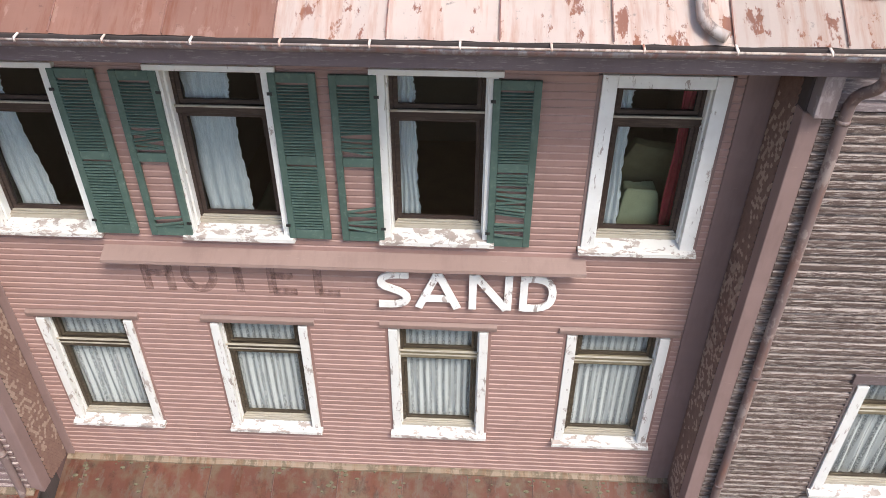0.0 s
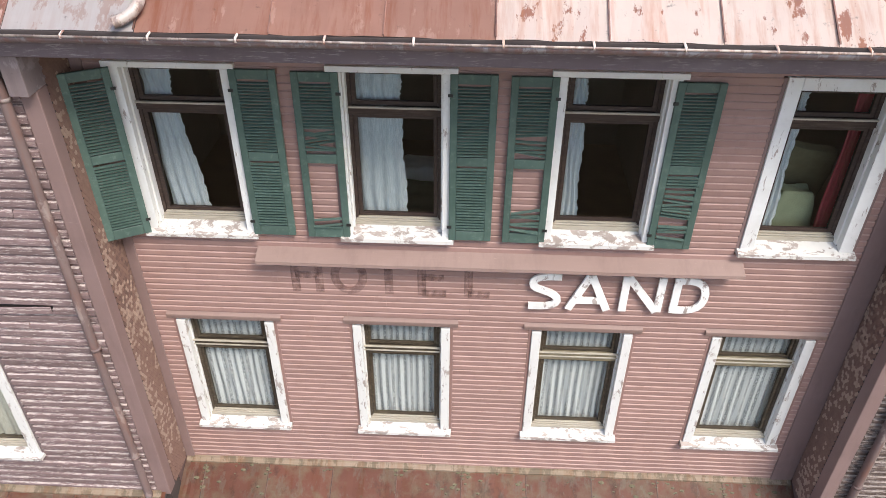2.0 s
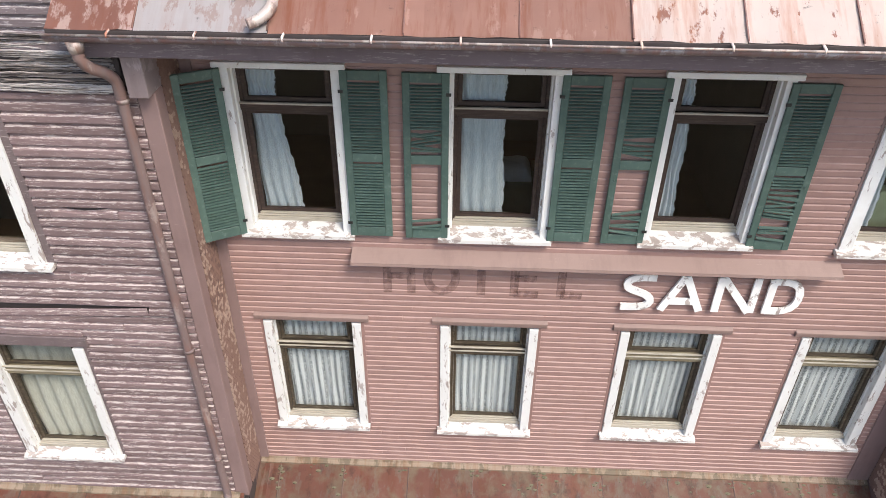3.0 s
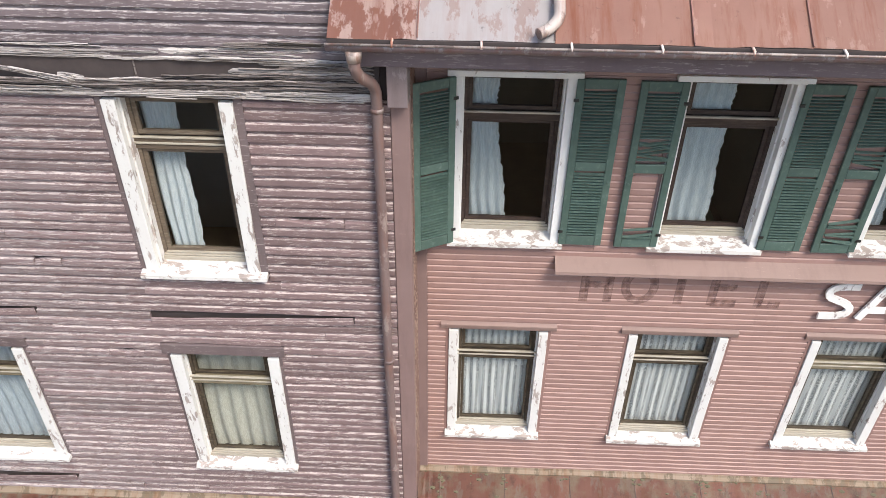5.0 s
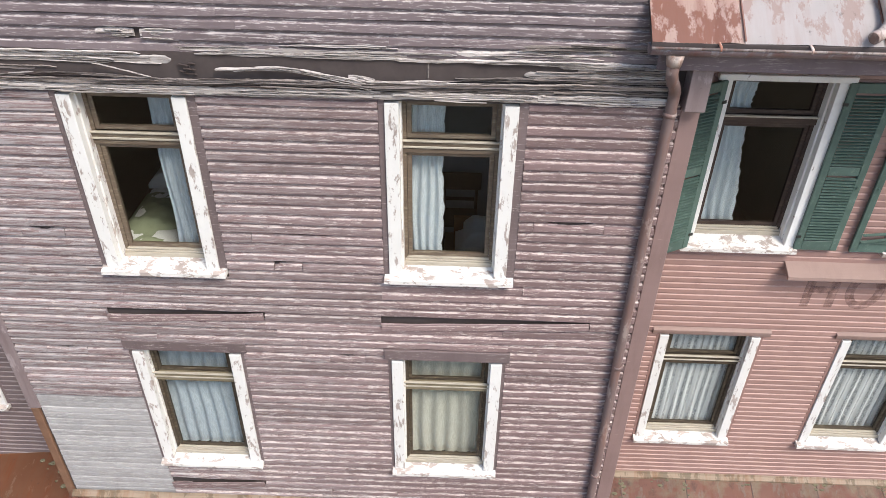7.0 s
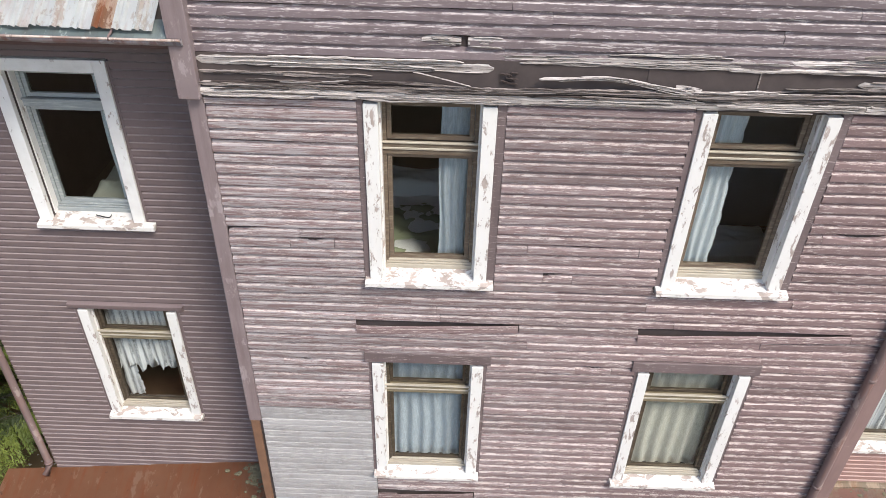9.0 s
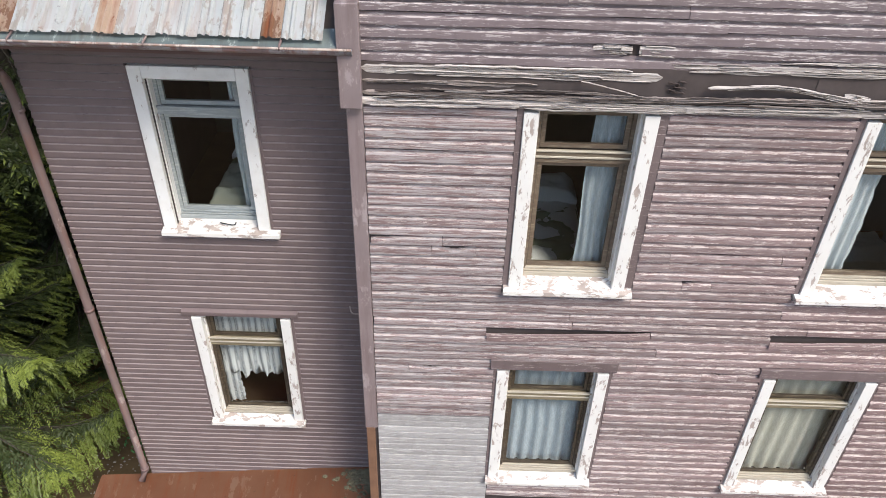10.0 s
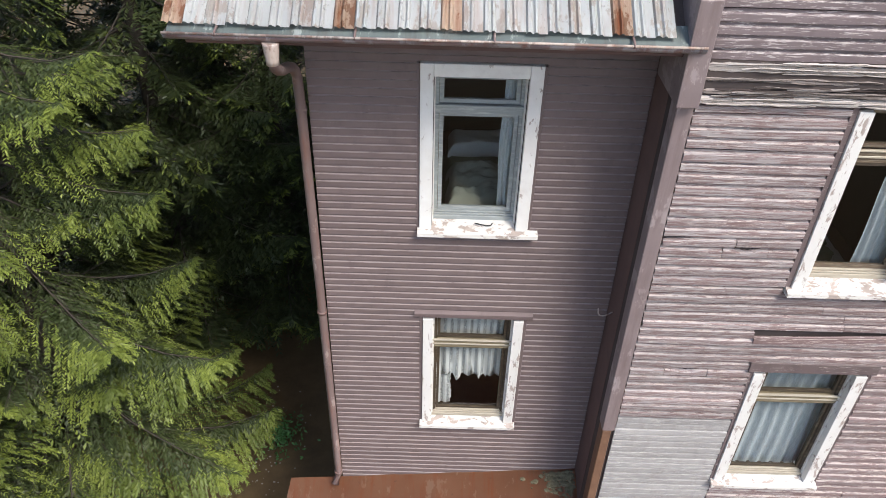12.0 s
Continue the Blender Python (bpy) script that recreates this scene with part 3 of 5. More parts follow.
def right_leaf(x, z, label, broken=(), gone=(), seed=0):
    ob = shutter(pose(x, Y_SH, z), label, broken, gone, seed)
    for c in ob.children:
        if c.name.startswith(("hinge", "knob")):
            c.matrix_basis = Matrix.Translation((0, 0, 0)) @ Matrix.Translation((SH_W, 0, 0)) @ Matrix.Diagonal((-1, 1, 1, 1))
    return ob


right_leaf(-6.63, Z_SH, "green louvred shutter folded back on the wall", seed=2)
shutter(pose(-6.02, Y_SH, Z_SH - 0.01), "green shutter with the lower slats gone", broken=((0, 2), (100, 107)), gone=((3, 22), (100, 100)), seed=3)
right_leaf(-4.46, Z_SH, "green louvred shutter folded back on the wall", seed=4)
shutter(pose(-3.87, Y_SH, Z_SH - 0.01), "green shutter with loose and missing slats", broken=((0, 7), (100, 107)), gone=((8, 22), (100, 100)), seed=5)
right_leaf(-2.28, Z_SH - 0.03, "green shutter with a tangle of broken slats", broken=((0, 4), (8, 17)), gone=((5, 7),), seed=6)

# ---------------------------------------------------------------- ledge and sign letters
ledge = tagged(new("sign_ledge"), "brown sloping board ledge above the sign letters", "ledge")
bm = bmesh.new()
prism(bm, [(5.095, 7.905), (4.90, 7.815), (4.895, 7.775), (4.915, 7.775), (5.095, 7.86)], -6.64, -1.17, 14, 0.003, random.Random(3))
part("board", bm, drip_paint, ledge)
for x in (-6.45, -5.2, -3.9, -2.6, -1.35):
    bm = bmesh.new()
    prism(bm, [(5.095, 7.85), (4.95, 7.785), (4.95, 7.77), (5.095, 7.70)], x, x + 0.03)
    part("bracket", bm, trim_brown, ledge)


STROKES = {
    "S": [[(0.96, 0.94), (0.55, 0.94), (0.25, 0.90), (0.09, 0.77), (0.16, 0.62), (0.42, 0.54), (0.74, 0.44), (0.92, 0.29), (0.82, 0.13), (0.52, 0.065), (0.02, 0.065)]],
    "A": [[(0.08, 0), (0.49, 1)], [(0.92, 0), (0.51, 1)], [(0.22, 0.27), (0.78, 0.27)]],
    "N": [[(0.09, 0), (0.09, 1)], [(0.91, 0), (0.91, 1)], [(0.12, 1), (0.88, 0)]],
    "D": [[(0.1, 0), (0.1, 1)], [(0.1, 0.93), (0.55, 0.93), (0.82, 0.80), (0.91, 0.5), (0.82, 0.20), (0.55, 0.07), (0.1, 0.07)]],
    "H": [[(0.1, 0), (0.1, 1)], [(0.9, 0), (0.9, 1)], [(0.1, 0.5), (0.9, 0.5)]],
    "O": [[(0.5 + 0.42 * math.sin(a * math.pi / 8), 0.5 + 0.44 * math.cos(a * math.pi / 8)) for a in range(17)]],
    "T": [[(0.5, 0), (0.5, 0.95)], [(0, 0.94), (1, 0.94)]],
    "E": [[(0.1, 0), (0.1, 1)], [(0.1, 0.94), (1, 0.94)], [(0.1, 0.52), (0.9, 0.52)], [(0.1, 0.06), (1, 0.06)]],
    "L": [[(0.1, 0), (0.1, 1)], [(0.1, 0.06), (1, 0.06)]],
}


def letter(ch, x0, x1, z0, z1, y, thick, material, wide):
    """A sawn capital letter of even strokes; each stroke is set back a hair behind the one before it."""
    bm = bmesh.new()
    for k, path in enumerate(STROKES[ch]):
        pts = [Vector((x0 + u * (x1 - x0), 0, z0 + v * (z1 - z0))) for u, v in path]
        if len(pts) > 5:
            pts = [Vector(p) for p in bend([tuple(p) for p in pts], 1)]
        rings = []
        for n, p in enumerate(pts):
            d = (pts[min(n + 1, len(pts) - 1)] - pts[max(n - 1, 0)]).normalized()
            w = Vector((-d.z, 0, d.x)) * wide / 2
            f, b = y + k * thick * 0.08, y + thick
            rings.append([bm.verts.new((q.x, yy, q.z)) for q, yy in ((p - w, f), (p + w, f), (p + w, b), (p - w, b))])
        for a, b in zip(rings, rings[1:]):
            for m in range(4):
                bm.faces.new((a[m], a[(m + 1) % 4], b[(m + 1) % 4], b[m]))
        bm.faces.new(rings[0][::-1])
        bm.faces.new(rings[-1])
    bmesh.ops.recalc_face_normals(bm, faces=bm.faces[:])
    me = bpy.data.meshes.new("letter")
    bm.to_mesh(me)
    bm.free()
    me.materials.append(material)
    return me


for ch, x0, x1 in (("S", -3.52, -3.14), ("A", -3.09, -2.55), ("N", -2.46, -1.96), ("D", -1.87, -1.45)):
    me = letter(ch, x0, x1, 7.155, 7.655, 5.03, 0.03, white_letter, 0.088)
    tagged(new("sign_letter", me), "peeling white capital letter %s fixed to the boards" % ch, "sign letter", "letters of the sign")
for ch, x0, x1 in (("H", -6.29, -5.94), ("O", -5.82, -5.42), ("T", -5.33, -4.98), ("E", -4.80, -4.48), ("L", -4.25, -3.97)):
    me = letter(ch, x0, x1, 7.26, 7.76, 5.0815, 0.003, stain, 0.10)
    tagged(new("letter_stain", me), "dark stain of a lost letter on the boards", "stain", "stains of the lost letters")


# ---------------------------------------------------------------- eaves, gutters and downpipes
def gutter(x0, x1, y, z, r, step, first, label, material):
    root = tagged(new("gutter"), label, "gutter")
    bm = bmesh.new()
    n, cuts = 9, 16
    rings = []
    rnd = random.Random(int(abs(x0) * 10))
    for i in range(cuts + 1):
        x = x0 + (x1 - x0) * i / cuts
        dz = rnd.uniform(-0.006, 0.006)
        o = [(y - r * math.cos(math.pi * j / (n - 1)), z + dz - r * math.sin(math.pi * j / (n - 1))) for j in range(n)]
        q = [(y - (r - 0.006) * math.cos(math.pi * j / (n - 1)), z + dz - (r - 0.006) * math.sin(math.pi * j / (n - 1))) for j in range(n)][::-1]
        rings.append([bm.verts.new((x, a, b)) for a, b in o + q])
    k = 2 * n
    for a, b in zip(rings, rings[1:]):
        for j in range(k):
            bm.faces.new((a[j], b[j], b[(j + 1) % k], a[(j + 1) % k])).smooth = True
    for ring in (rings[0], rings[-1]):
        for j in range(n - 1):
            bm.faces.new((ring[j], ring[j + 1], ring[k - 2 - j], ring[k - 1 - j]))
    part("channel", bm, material, root)
    part("lip", tube(bmesh.new(), [(x0, y - r, z + 0.004), (x1, y - r, z + 0.004)], 0.011, 8), tin_zinc, root, "pale rolled gutter lip")
    for e in (x0, x1):
        bm = bmesh.new()
        vs = [bm.verts.new((e, y - r * math.cos(math.pi * j / 8), z - r * math.sin(math.pi * j / 8))) for j in range(9)]
        bm.faces.new(vs)
        part("end_cap", bm, material, root)
    x = first
    while x < x1:
        bm = bmesh.new()
        tube(bm, [(x, y - r - 0.012, z - 0.01), (x, y - r, z + 0.022), (x, y, z + 0.035), (x, y + r + 0.05, z + 0.075)], 0.011, 6)
        part("bracket", bm, tin_pale if x1 > 0 else tin_pipe, root)
        x += step
    return root


def downpipe(points, r, label, material, collars=()):
    root = tagged(new("downpipe"), label, "downpipe")
    part("pipe", tube(bmesh.new(), points, r, 14), material, root)
    for p in collars:
        x, y, z = p
        part("collar", tube(bmesh.new(), [(x, y, z - 0.02), (x, y, z + 0.02)], r + 0.008, 14), material, root)
    return root


gutter(-8.84, 1.05, 4.08, 10.685, 0.075, 0.715, -8.3, "brown metal gutter with many small brackets", tin_gutter)
gutter(-19.72, -15.42, 4.34, 10.535, 0.062, 1.1, -19.3, "dark gutter under the tile sheet roof", tin_gutter)
structure("fascia", boxm(-8.70, 0.90, 4.24, 4.29, 10.415, 10.62, bevel=0.006), fascia_paint, "weathered violet brown fascia board")
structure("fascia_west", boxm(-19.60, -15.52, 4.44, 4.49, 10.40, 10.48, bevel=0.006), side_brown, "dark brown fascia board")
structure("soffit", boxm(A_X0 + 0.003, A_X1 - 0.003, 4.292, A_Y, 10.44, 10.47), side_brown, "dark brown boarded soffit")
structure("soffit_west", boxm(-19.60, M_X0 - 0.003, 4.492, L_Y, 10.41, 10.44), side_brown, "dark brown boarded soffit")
for x, s in ((-8.62, 1), (0.80, -1)):
    xw = x + s * 0.135 if s > 0 else x - 0.08
    pts = bend([(x, 4.08, 10.60), (x, 4.08, 10.40), (xw, 4.33, 10.22), (xw, 4.35, 10.0)], 2) + [(xw, 4.355, 7.0), (xw + 0.02, 4.355, 4.0), (xw + 0.02, 4.355, 0.1)]
    downpipe(pts, 0.052, "brown metal downpipe with a bent swan neck", tin_pipe, [(xw, 4.353, 9.97), (xw + 0.01, 4.355, 6.9), (xw + 0.015, 4.355, 5.0)])
    part("outlet", tube(bmesh.new(), [(x, 4.08, 10.52), (x, 4.08, 10.62)], [0.06, 0.075], 14), tin_zinc, bpy.data.objects["downpipe" if s > 0 else "downpipe.001"])
pts = bend([(-18.88, 4.33, 10.46), (-18.88, 4.33, 10.20), (-18.86, 5.08, 9.98), (-18.86, 5.13, 9.6)], 2) + [(-18.85, 5.15, 7.0), (-18.84, 5.15, 3.86), (-18.88, 5.05, 3.74)]
west_pipe = downpipe(pts, 0.05, "brown downpipe running down the house corner", tin_pipe, [(-18.86, 5.14, 9.5), (-18.85, 5.15, 6.9), (-18.84, 5.15, 3.9)])
part("outlet", tube(bmesh.new(), [(-18.88, 4.33, 10.47), (-18.88, 4.33, 10.44), (-18.88, 4.33, 10.32), (-18.88, 4.33, 10.28)], [0.07, 0.068, 0.055, 0.054], 14), tin_zinc, west_pipe, "pale zinc outlet funnel")

# metal cladding boxes and corner boards of the projecting blocks
for x0, x1, y0, z0, z1 in ((-8.385, -8.205, 4.29, 10.02, 10.42), (0.43, 0.595, 4.29, 10.02, 10.42), (-15.55, -15.36, 4.33, 10.0, 10.9)):
    ob = tagged(link("cladding_box", boxm(x0, x1, y0, M_Y + 0.6, z0, z1, bevel=0.006), tin_clad), "grey brown metal cladding box at the eaves", "cladding")
structure("corner_board_1", boxm(-8.375, -8.20, 4.415, 4.60, 4.15, 10.02, bevel=0.008), trim_brown, "brown corner board of the projecting block")
structure("corner_board_2", boxm(0.395, 0.57, 4.415, 4.60, 4.15, 10.02, bevel=0.008), trim_brown, "brown corner board of the projecting block")
structure("corner_board_3", boxm(-15.515, -15.365, 4.415, 4.60, 5.80, 10.0, bevel=0.008), tin_clad, "brown sheet clad corner of the projecting block")
structure("corner_board_4", boxm(-15.505, -15.40, 4.42, 4.60, 3.95, 5.795, bevel=0.008), post_wood, "bare brown corner post under the cladding")
structure("inner_corner_board_1", boxm(A_X0 + 0.004, -8.085, A_Y - 0.045, A_Y, 4.14, 10.43, bevel=0.006), trim_brown, "brown board in the inner corner")
structure("inner_corner_board_2", boxm(0.10, A_X1 - 0.004, A_Y - 0.045, A_Y, 4.14, 10.43, bevel=0.006), trim_brown, "brown board in the inner corner")


# ---------------------------------------------------------------- tin roofs
def tin_roof(name, x0, x1, y0, z0, y1, z1, step, first, mats, label, seam=0.010, seam_mat=None):
    """A roof of tin panels between standing seams, from its eave (y0, z0) up to (y1, z1)."""
    root = structure(name, bmesh.new(), tar_paper, label)
    n = Vector((0, -(z1 - z0), y1 - y0)).normalized()
    bm = bmesh.new()
    prism(bm, [(y0, z0 - 0.03), (y1, z1 - 0.03), (y1, z1 - 0.06), (y0, z0 - 0.06)], x0, x1)
    bm.to_mesh(root.data)
    bm.free()
    cuts = [x0] + step + [x1] if isinstance(step, list) else [x0] + [first + step * i for i in range(int((x1 - first) / step) + 1) if x0 + 0.1 < first + step * i < x1 - 0.1] + [x1]
    rnd = random.Random(len(label))
    for i, (a, b) in enumerate(zip(cuts, cuts[1:])):
        bm = bmesh.new()
        cols, rows = 6, 5
        grid = []
        for r in range(rows + 1):
            t = r / rows
            line = []
            for c in range(cols + 1):
                d = rnd.uniform(-0.005, 0.006) if 0 < c < cols else 0.0
                p = Vector((a + 0.002 + (b - a - 0.004) * c / cols, y0 + (y1 - y0) * t, z0 + (z1 - z0) * t)) + n * d
                if r == 0:
                    p.z -= 0.012 + rnd.uniform(0, 0.012)
                line.append(bm.verts.new(p))
            grid.append(line)
        for r in range(rows):
            for c in range(cols):
                bm.faces.new((grid[r][c], grid[r][c + 1], grid[r + 1][c + 1], grid[r + 1][c]))
        bmesh.ops.solidify(bm, geom=bm.faces[:], thickness=0.004)
        part("tin_panel", bm, mats[i % len(mats)], root)
        if i:
            bm = bmesh.new()
            up = n * seam
            v = [bm.verts.new(Vector((a + dx, y, z)) + up * h) for y, z in ((y0, z0), (y1, z1)) for dx, h in ((-0.007, 0), (-0.005, 1), (0.005, 1), (0.007, 0))]
            for f in ((0, 1, 5, 4), (1, 2, 6, 5), (2, 3, 7, 6), (0, 3, 2, 1)):
                bm.faces.new([v[j] for j in f])
            bmesh.ops.recalc_face_normals(bm, faces=bm.faces[:])
            part("seam", bm, seam_mat or tin_seam, root)
    return root


tin_roof("roof_upper", -8.83, 1.02, 4.06, 10.74, 7.6, 13.2, [-8.1, -7.0, -5.9, -4.97, -4.07, -3.17, -2.27, -1.38, -0.45, 0.42], 0, [tin_patch, tin_white, tin_red, tin_red, tin_red, tin_pale, tin_pale, tin_pale, tin_pale, tin_pale, tin_pale], "peeling red tin roof with seams above the recess")
tin_roof("roof_canopy", A_X0 - 0.0, A_X1, 2.9, 3.10, A_Y - 0.025, 4.13, 0.916, -7.90, [tin_rust], "rusty red tin canopy with mossy seams", seam_mat=tin_dark)
tin_roof("roof_canopy_middle", M_X0 + 0.05, A_X0 - 0.05, 2.4, 3.25, M_Y - 0.03, 4.20, 0.916, -15.0, [tin_rust], "rusty red tin canopy below the middle block", seam_mat=tin_dark)
for x, s in ((-0.70, 1), (-6.97, -1)):
    pts = bend([(x, 6.0, 12.16), (x, 4.26, 10.95), (x, 4.17, 10.89), (x + s * 0.07, 4.09, 10.83), (x + s * 0.17, 4.03, 10.80)], 2)
    downpipe(pts, 0.048, "old pale zinc pipe ending over the gutter", tin_zinc)

# tilted porch roof against the west wall
bm = bmesh.new()
v = [bm.verts.new(p) for p in ((-19.55, 5.22, 3.62), (M_X0, 5.22, 4.02), (M_X0, 3.0, 3.35), (-19.75, 3.0, 2.85))]
bm.faces.new(v)
bmesh.ops.solidify(bm, geom=bm.faces[:], thickness=0.05)
structure("roof_porch", bm, tin_brown, "brown tin porch roof with a mossy corner")
bm = bmesh.new()
rnd = random.Random(31)
for n in range(150):
    x, y = M_X0 - 0.05 - abs(rnd.gauss(0, 0.22)), 5.18 - abs(rnd.gauss(0, 0.18))
    z = 4.02 + (x - M_X0) * 0.0985 - (5.22 - y) * 0.302 + 0.004
    bmesh.ops.create_icosphere(bm, subdivisions=1, radius=rnd.uniform(0.01, 0.035), matrix=Matrix.Translation((x, y, z)) @ Matrix.Diagonal((1.5, 1.3, 0.35, 1)))
tagged(link("moss_patch", bm, moss), "green grey moss in the corner of the porch roof", "moss", kind="stuff")
# wave tile sheets over the west wing
tile_roof = structure("roof_west", bmesh.new(), tar_paper, "white rusting tile sheet roof of the west wing")
bm = bmesh.new()
prism(bm, [(4.40, 10.50), (8.0, 13.0), (8.0, 12.95), (4.40, 10.45)], -19.65, -15.55)
bm.to_mesh(tile_roof.data)
bm.free()
bm = bmesh.new()
prism(bm, [(4.31, 10.515), (4.50, 10.635), (4.50, 10.625), (4.31, 10.505)], -19.70, -15.55, 18, 0.006, random.Random(8))
part("flashing", bm, tin_flash, tile_roof, "grey green zinc flashing strip")
rnd = random.Random(11)
TW = 0.17
n_tiles = int((19.74 - 15.52) / TW)
for i in range(n_tiles):
    xa = -19.74 + i * TW
    for row in range(3):
        bm = bmesh.new()
        dn = rnd.uniform(-0.01, 0.01)
        prof = ((0.0, 0.0), (0.08, 0.026), (0.20, 0.026), (0.30, 0.004), (0.36, 0.004), (0.44, 0.024), (0.52, 0.022), (0.60, 0.002), (1.0, 0.002))
        ends = []
        for s, lift in ((row * 0.42 - (0.05 if row == 0 else 0.01) + dn, 0.022), (row * 0.42 + 0.43 + dn, 0.0)):
            y, z = 4.41 + s * 0.82, 10.60 + s * 0.57
            ends.append([bm.verts.new((xa + u * TW, y - (h + lift) * 0.57, z + (h + lift) * 0.82)) for u, h in prof])
        for j in range(len(prof) - 1):
            bm.faces.new((ends[0][j], ends[0][j + 1], ends[1][j + 1], ends[1][j]))
        bmesh.ops.solidify(bm, geom=bm.faces[:], thickness=0.004)
        part("tile", bm, tin_tile_rust if (i * 7 + row * 5) % 13 in (0, 4) else tin_tile, tile_roof)


for x0, x1, y, z in ((A_X0 + 0.02, A_X1 - 0.02, A_Y - 0.03, 4.125), (M_X0 + 0.1, A_X0 - 0.1, M_Y - 0.045, 4.195)):
    bm = bmesh.new()
    prism(bm, [(y, z + 0.045), (y - 0.006, z + 0.045), (y - 0.02, z + 0.015), (y - 0.07, z - 0.004), (y - 0.07, z - 0.03), (y, z)], x0, x1, 30, 0.006, random.Random(4))
    structure("flashing", bm, moss_tin, "pale mossy tin flashing along the wall foot")
for root, x0, x1, ya, za, yb, zb, k in (("roof_canopy", A_X0 + 0.1, A_X1 - 0.1, 2.9, 3.10, A_Y - 0.025, 4.13, 130),):
    rnd = random.Random(77)
    bm = bmesh.new()
    for n in range(k):
        t = 1 - abs(rnd.gauss(0, 0.09)) - 0.02
        x = rnd.uniform(x0, x1) if n % 3 else -7.90 + 0.916 * rnd.randrange(0, 9) + rnd.gauss(0, 0.02)
        p = Vector((x, ya + (yb - ya) * t, za + (zb - za) * t))
        r = rnd.uniform(0.008, 0.03)
        bmesh.ops.create_icosphere(bm, subdivisions=1, radius=r, matrix=Matrix.Translation(p) @ Matrix.Diagonal((1.6, 1.2, 0.35, 1)))
    tagged(link("moss_tufts", bm, moss), "small green grey moss tufts on the canopy tin", "moss", kind="stuff")

# ---------------------------------------------------------------- rotten band on the middle block
band = tagged(new("rotten_band"), "rotten split cornice boards over dark paper", "cornice")
part("backing", boxm(-15.36, -8.46, 4.405, 4.443, 10.03, 10.40), tar_paper, band, "dark bare backing")
rnd = random.Random(5)


def strand(path, h, fibres, y, material, seed, fray=0.25):
    """A torn plank along a bent line of (x, z), with splinters standing off its face."""
    rn = random.Random(seed)
    pts = bend([(px, 0.0, pz) for px, pz in path], 2)
    xs, zs = [p.x for p in pts], [p.z for p in pts]
    plank = band
    for f in range(-1 if fibres > 2 else 0, fibres):
        a = xs[0] + fray * rn.random() * (rn.random() < 0.75) * (xs[0] > -15.3)
        b = xs[-1] - fray * rn.random() * (rn.random() < 0.75) * (xs[-1] < -8.55)
        if f >= 0 and fibres > 2:
            cut = (b - a) * rn.uniform(0.3, 0.95)
            a += (b - a - cut) * rn.random()
            b = a + cut
        off = h * ((f + 0.5) / fibres - 0.5) if f >= 0 else 0.0
        thick = h / fibres * rn.uniform(0.6, 1.4) if f >= 0 else h * 0.95
        depth = y - rn.uniform(0.0, 0.016) if f >= 0 else y + 0.006
        k = max(5, int((b - a) / (0.06 if f >= 0 else 0.045)))
        bm, rings = bmesh.new(), []
        for n in range(k + 1):
            px = a + (b - a) * n / k
            pz = float(np.interp(px, xs, zs)) + off + 0.014 * noise.noise(Vector((px * 2.6, f * 7.0 + seed, 1.0))) + rn.uniform(-0.003, 0.003)
            t = thick * ((0.2 if f >= 0 or fray > 0.13 else 0.8) if n in (0, k) else rn.uniform(0.55, 1.1) if f >= 0 else rn.uniform(0.82, 1.0)) / 2
            yy = depth + 0.012 * noise.noise(Vector((px * 1.7, f * 3.0 + seed, 5.0)))
            rings.append([bm.verts.new(p) for p in ((px, yy + 0.02, pz - t), (px, yy, pz - t * 0.8), (px, yy - 0.004, pz + t * 0.5), (px, yy + 0.016, pz + t))])
        for r0, r1 in zip(rings, rings[1:]):
            for c in range(4):
                bm.faces.new((r0[c], r0[(c + 1) % 4], r1[(c + 1) % 4], r1[c]))
        bm.faces.new(rings[0][::-1])
        bm.faces.new(rings[-1])
        if f < 0:
            plank = part("split_board", bm, material, band)
        else:
            part("splinter", bm, material, plank)


# the lower rail, the long wavy rail, the boards left at both ends and the torn strip in the middle
for n, (a, b) in enumerate(((-15.36, -14.0), (-14.05, -12.55), (-12.6, -10.9), (-10.95, -9.6), (-9.65, -8.5))):
    strand([(a, 10.062), ((a + b) / 2, 10.068 - 0.008 * (n % 2)), (b, 10.06)], 0.085, 5, 4.37, pale_splinter, 100 + n, 0.02)
strand([(-15.36, 10.14), (-14.3, 10.13), (-13.2, 10.13), (-12.4, 10.155), (-11.7, 10.17), (-11.1, 10.145), (-10.3, 10.17), (-9.4, 10.19), (-8.5, 10.19)], 0.055, 4, 4.36, grey_splinter, 7, 0.5)
strand([(-14.9, 10.16), (-13.9, 10.15), (-12.9, 10.12), (-12.0, 10.125)], 0.05, 4, 4.385, dark_wood, 8, 0.6)
strand([(-11.3, 10.11), (-10.2, 10.12), (-9.0, 10.13), (-8.5, 10.13)], 0.05, 4, 4.385, grey_splinter, 9, 0.5)
strand([(-15.36, 10.345), (-14.0, 10.345), (-12.72, 10.335)], 0.11, 6, 4.395, pale_splinter, 10, 0.22)
strand([(-15.36, 10.24), (-14.6, 10.235), (-13.6, 10.21)], 0.05, 3, 4.395, grey_splinter, 11, 0.5)
strand([(-13.55, 10.31), (-13.0, 10.18)], 0.014, 1, 4.35, pale_splinter, 12, 0.05)
strand([(-12.5, 10.262), (-12.1, 10.285), (-11.85, 10.295), (-11.5, 10.235), (-11.15, 10.175)], 0.04, 4, 4.345, pale_splinter, 13, 0.14)
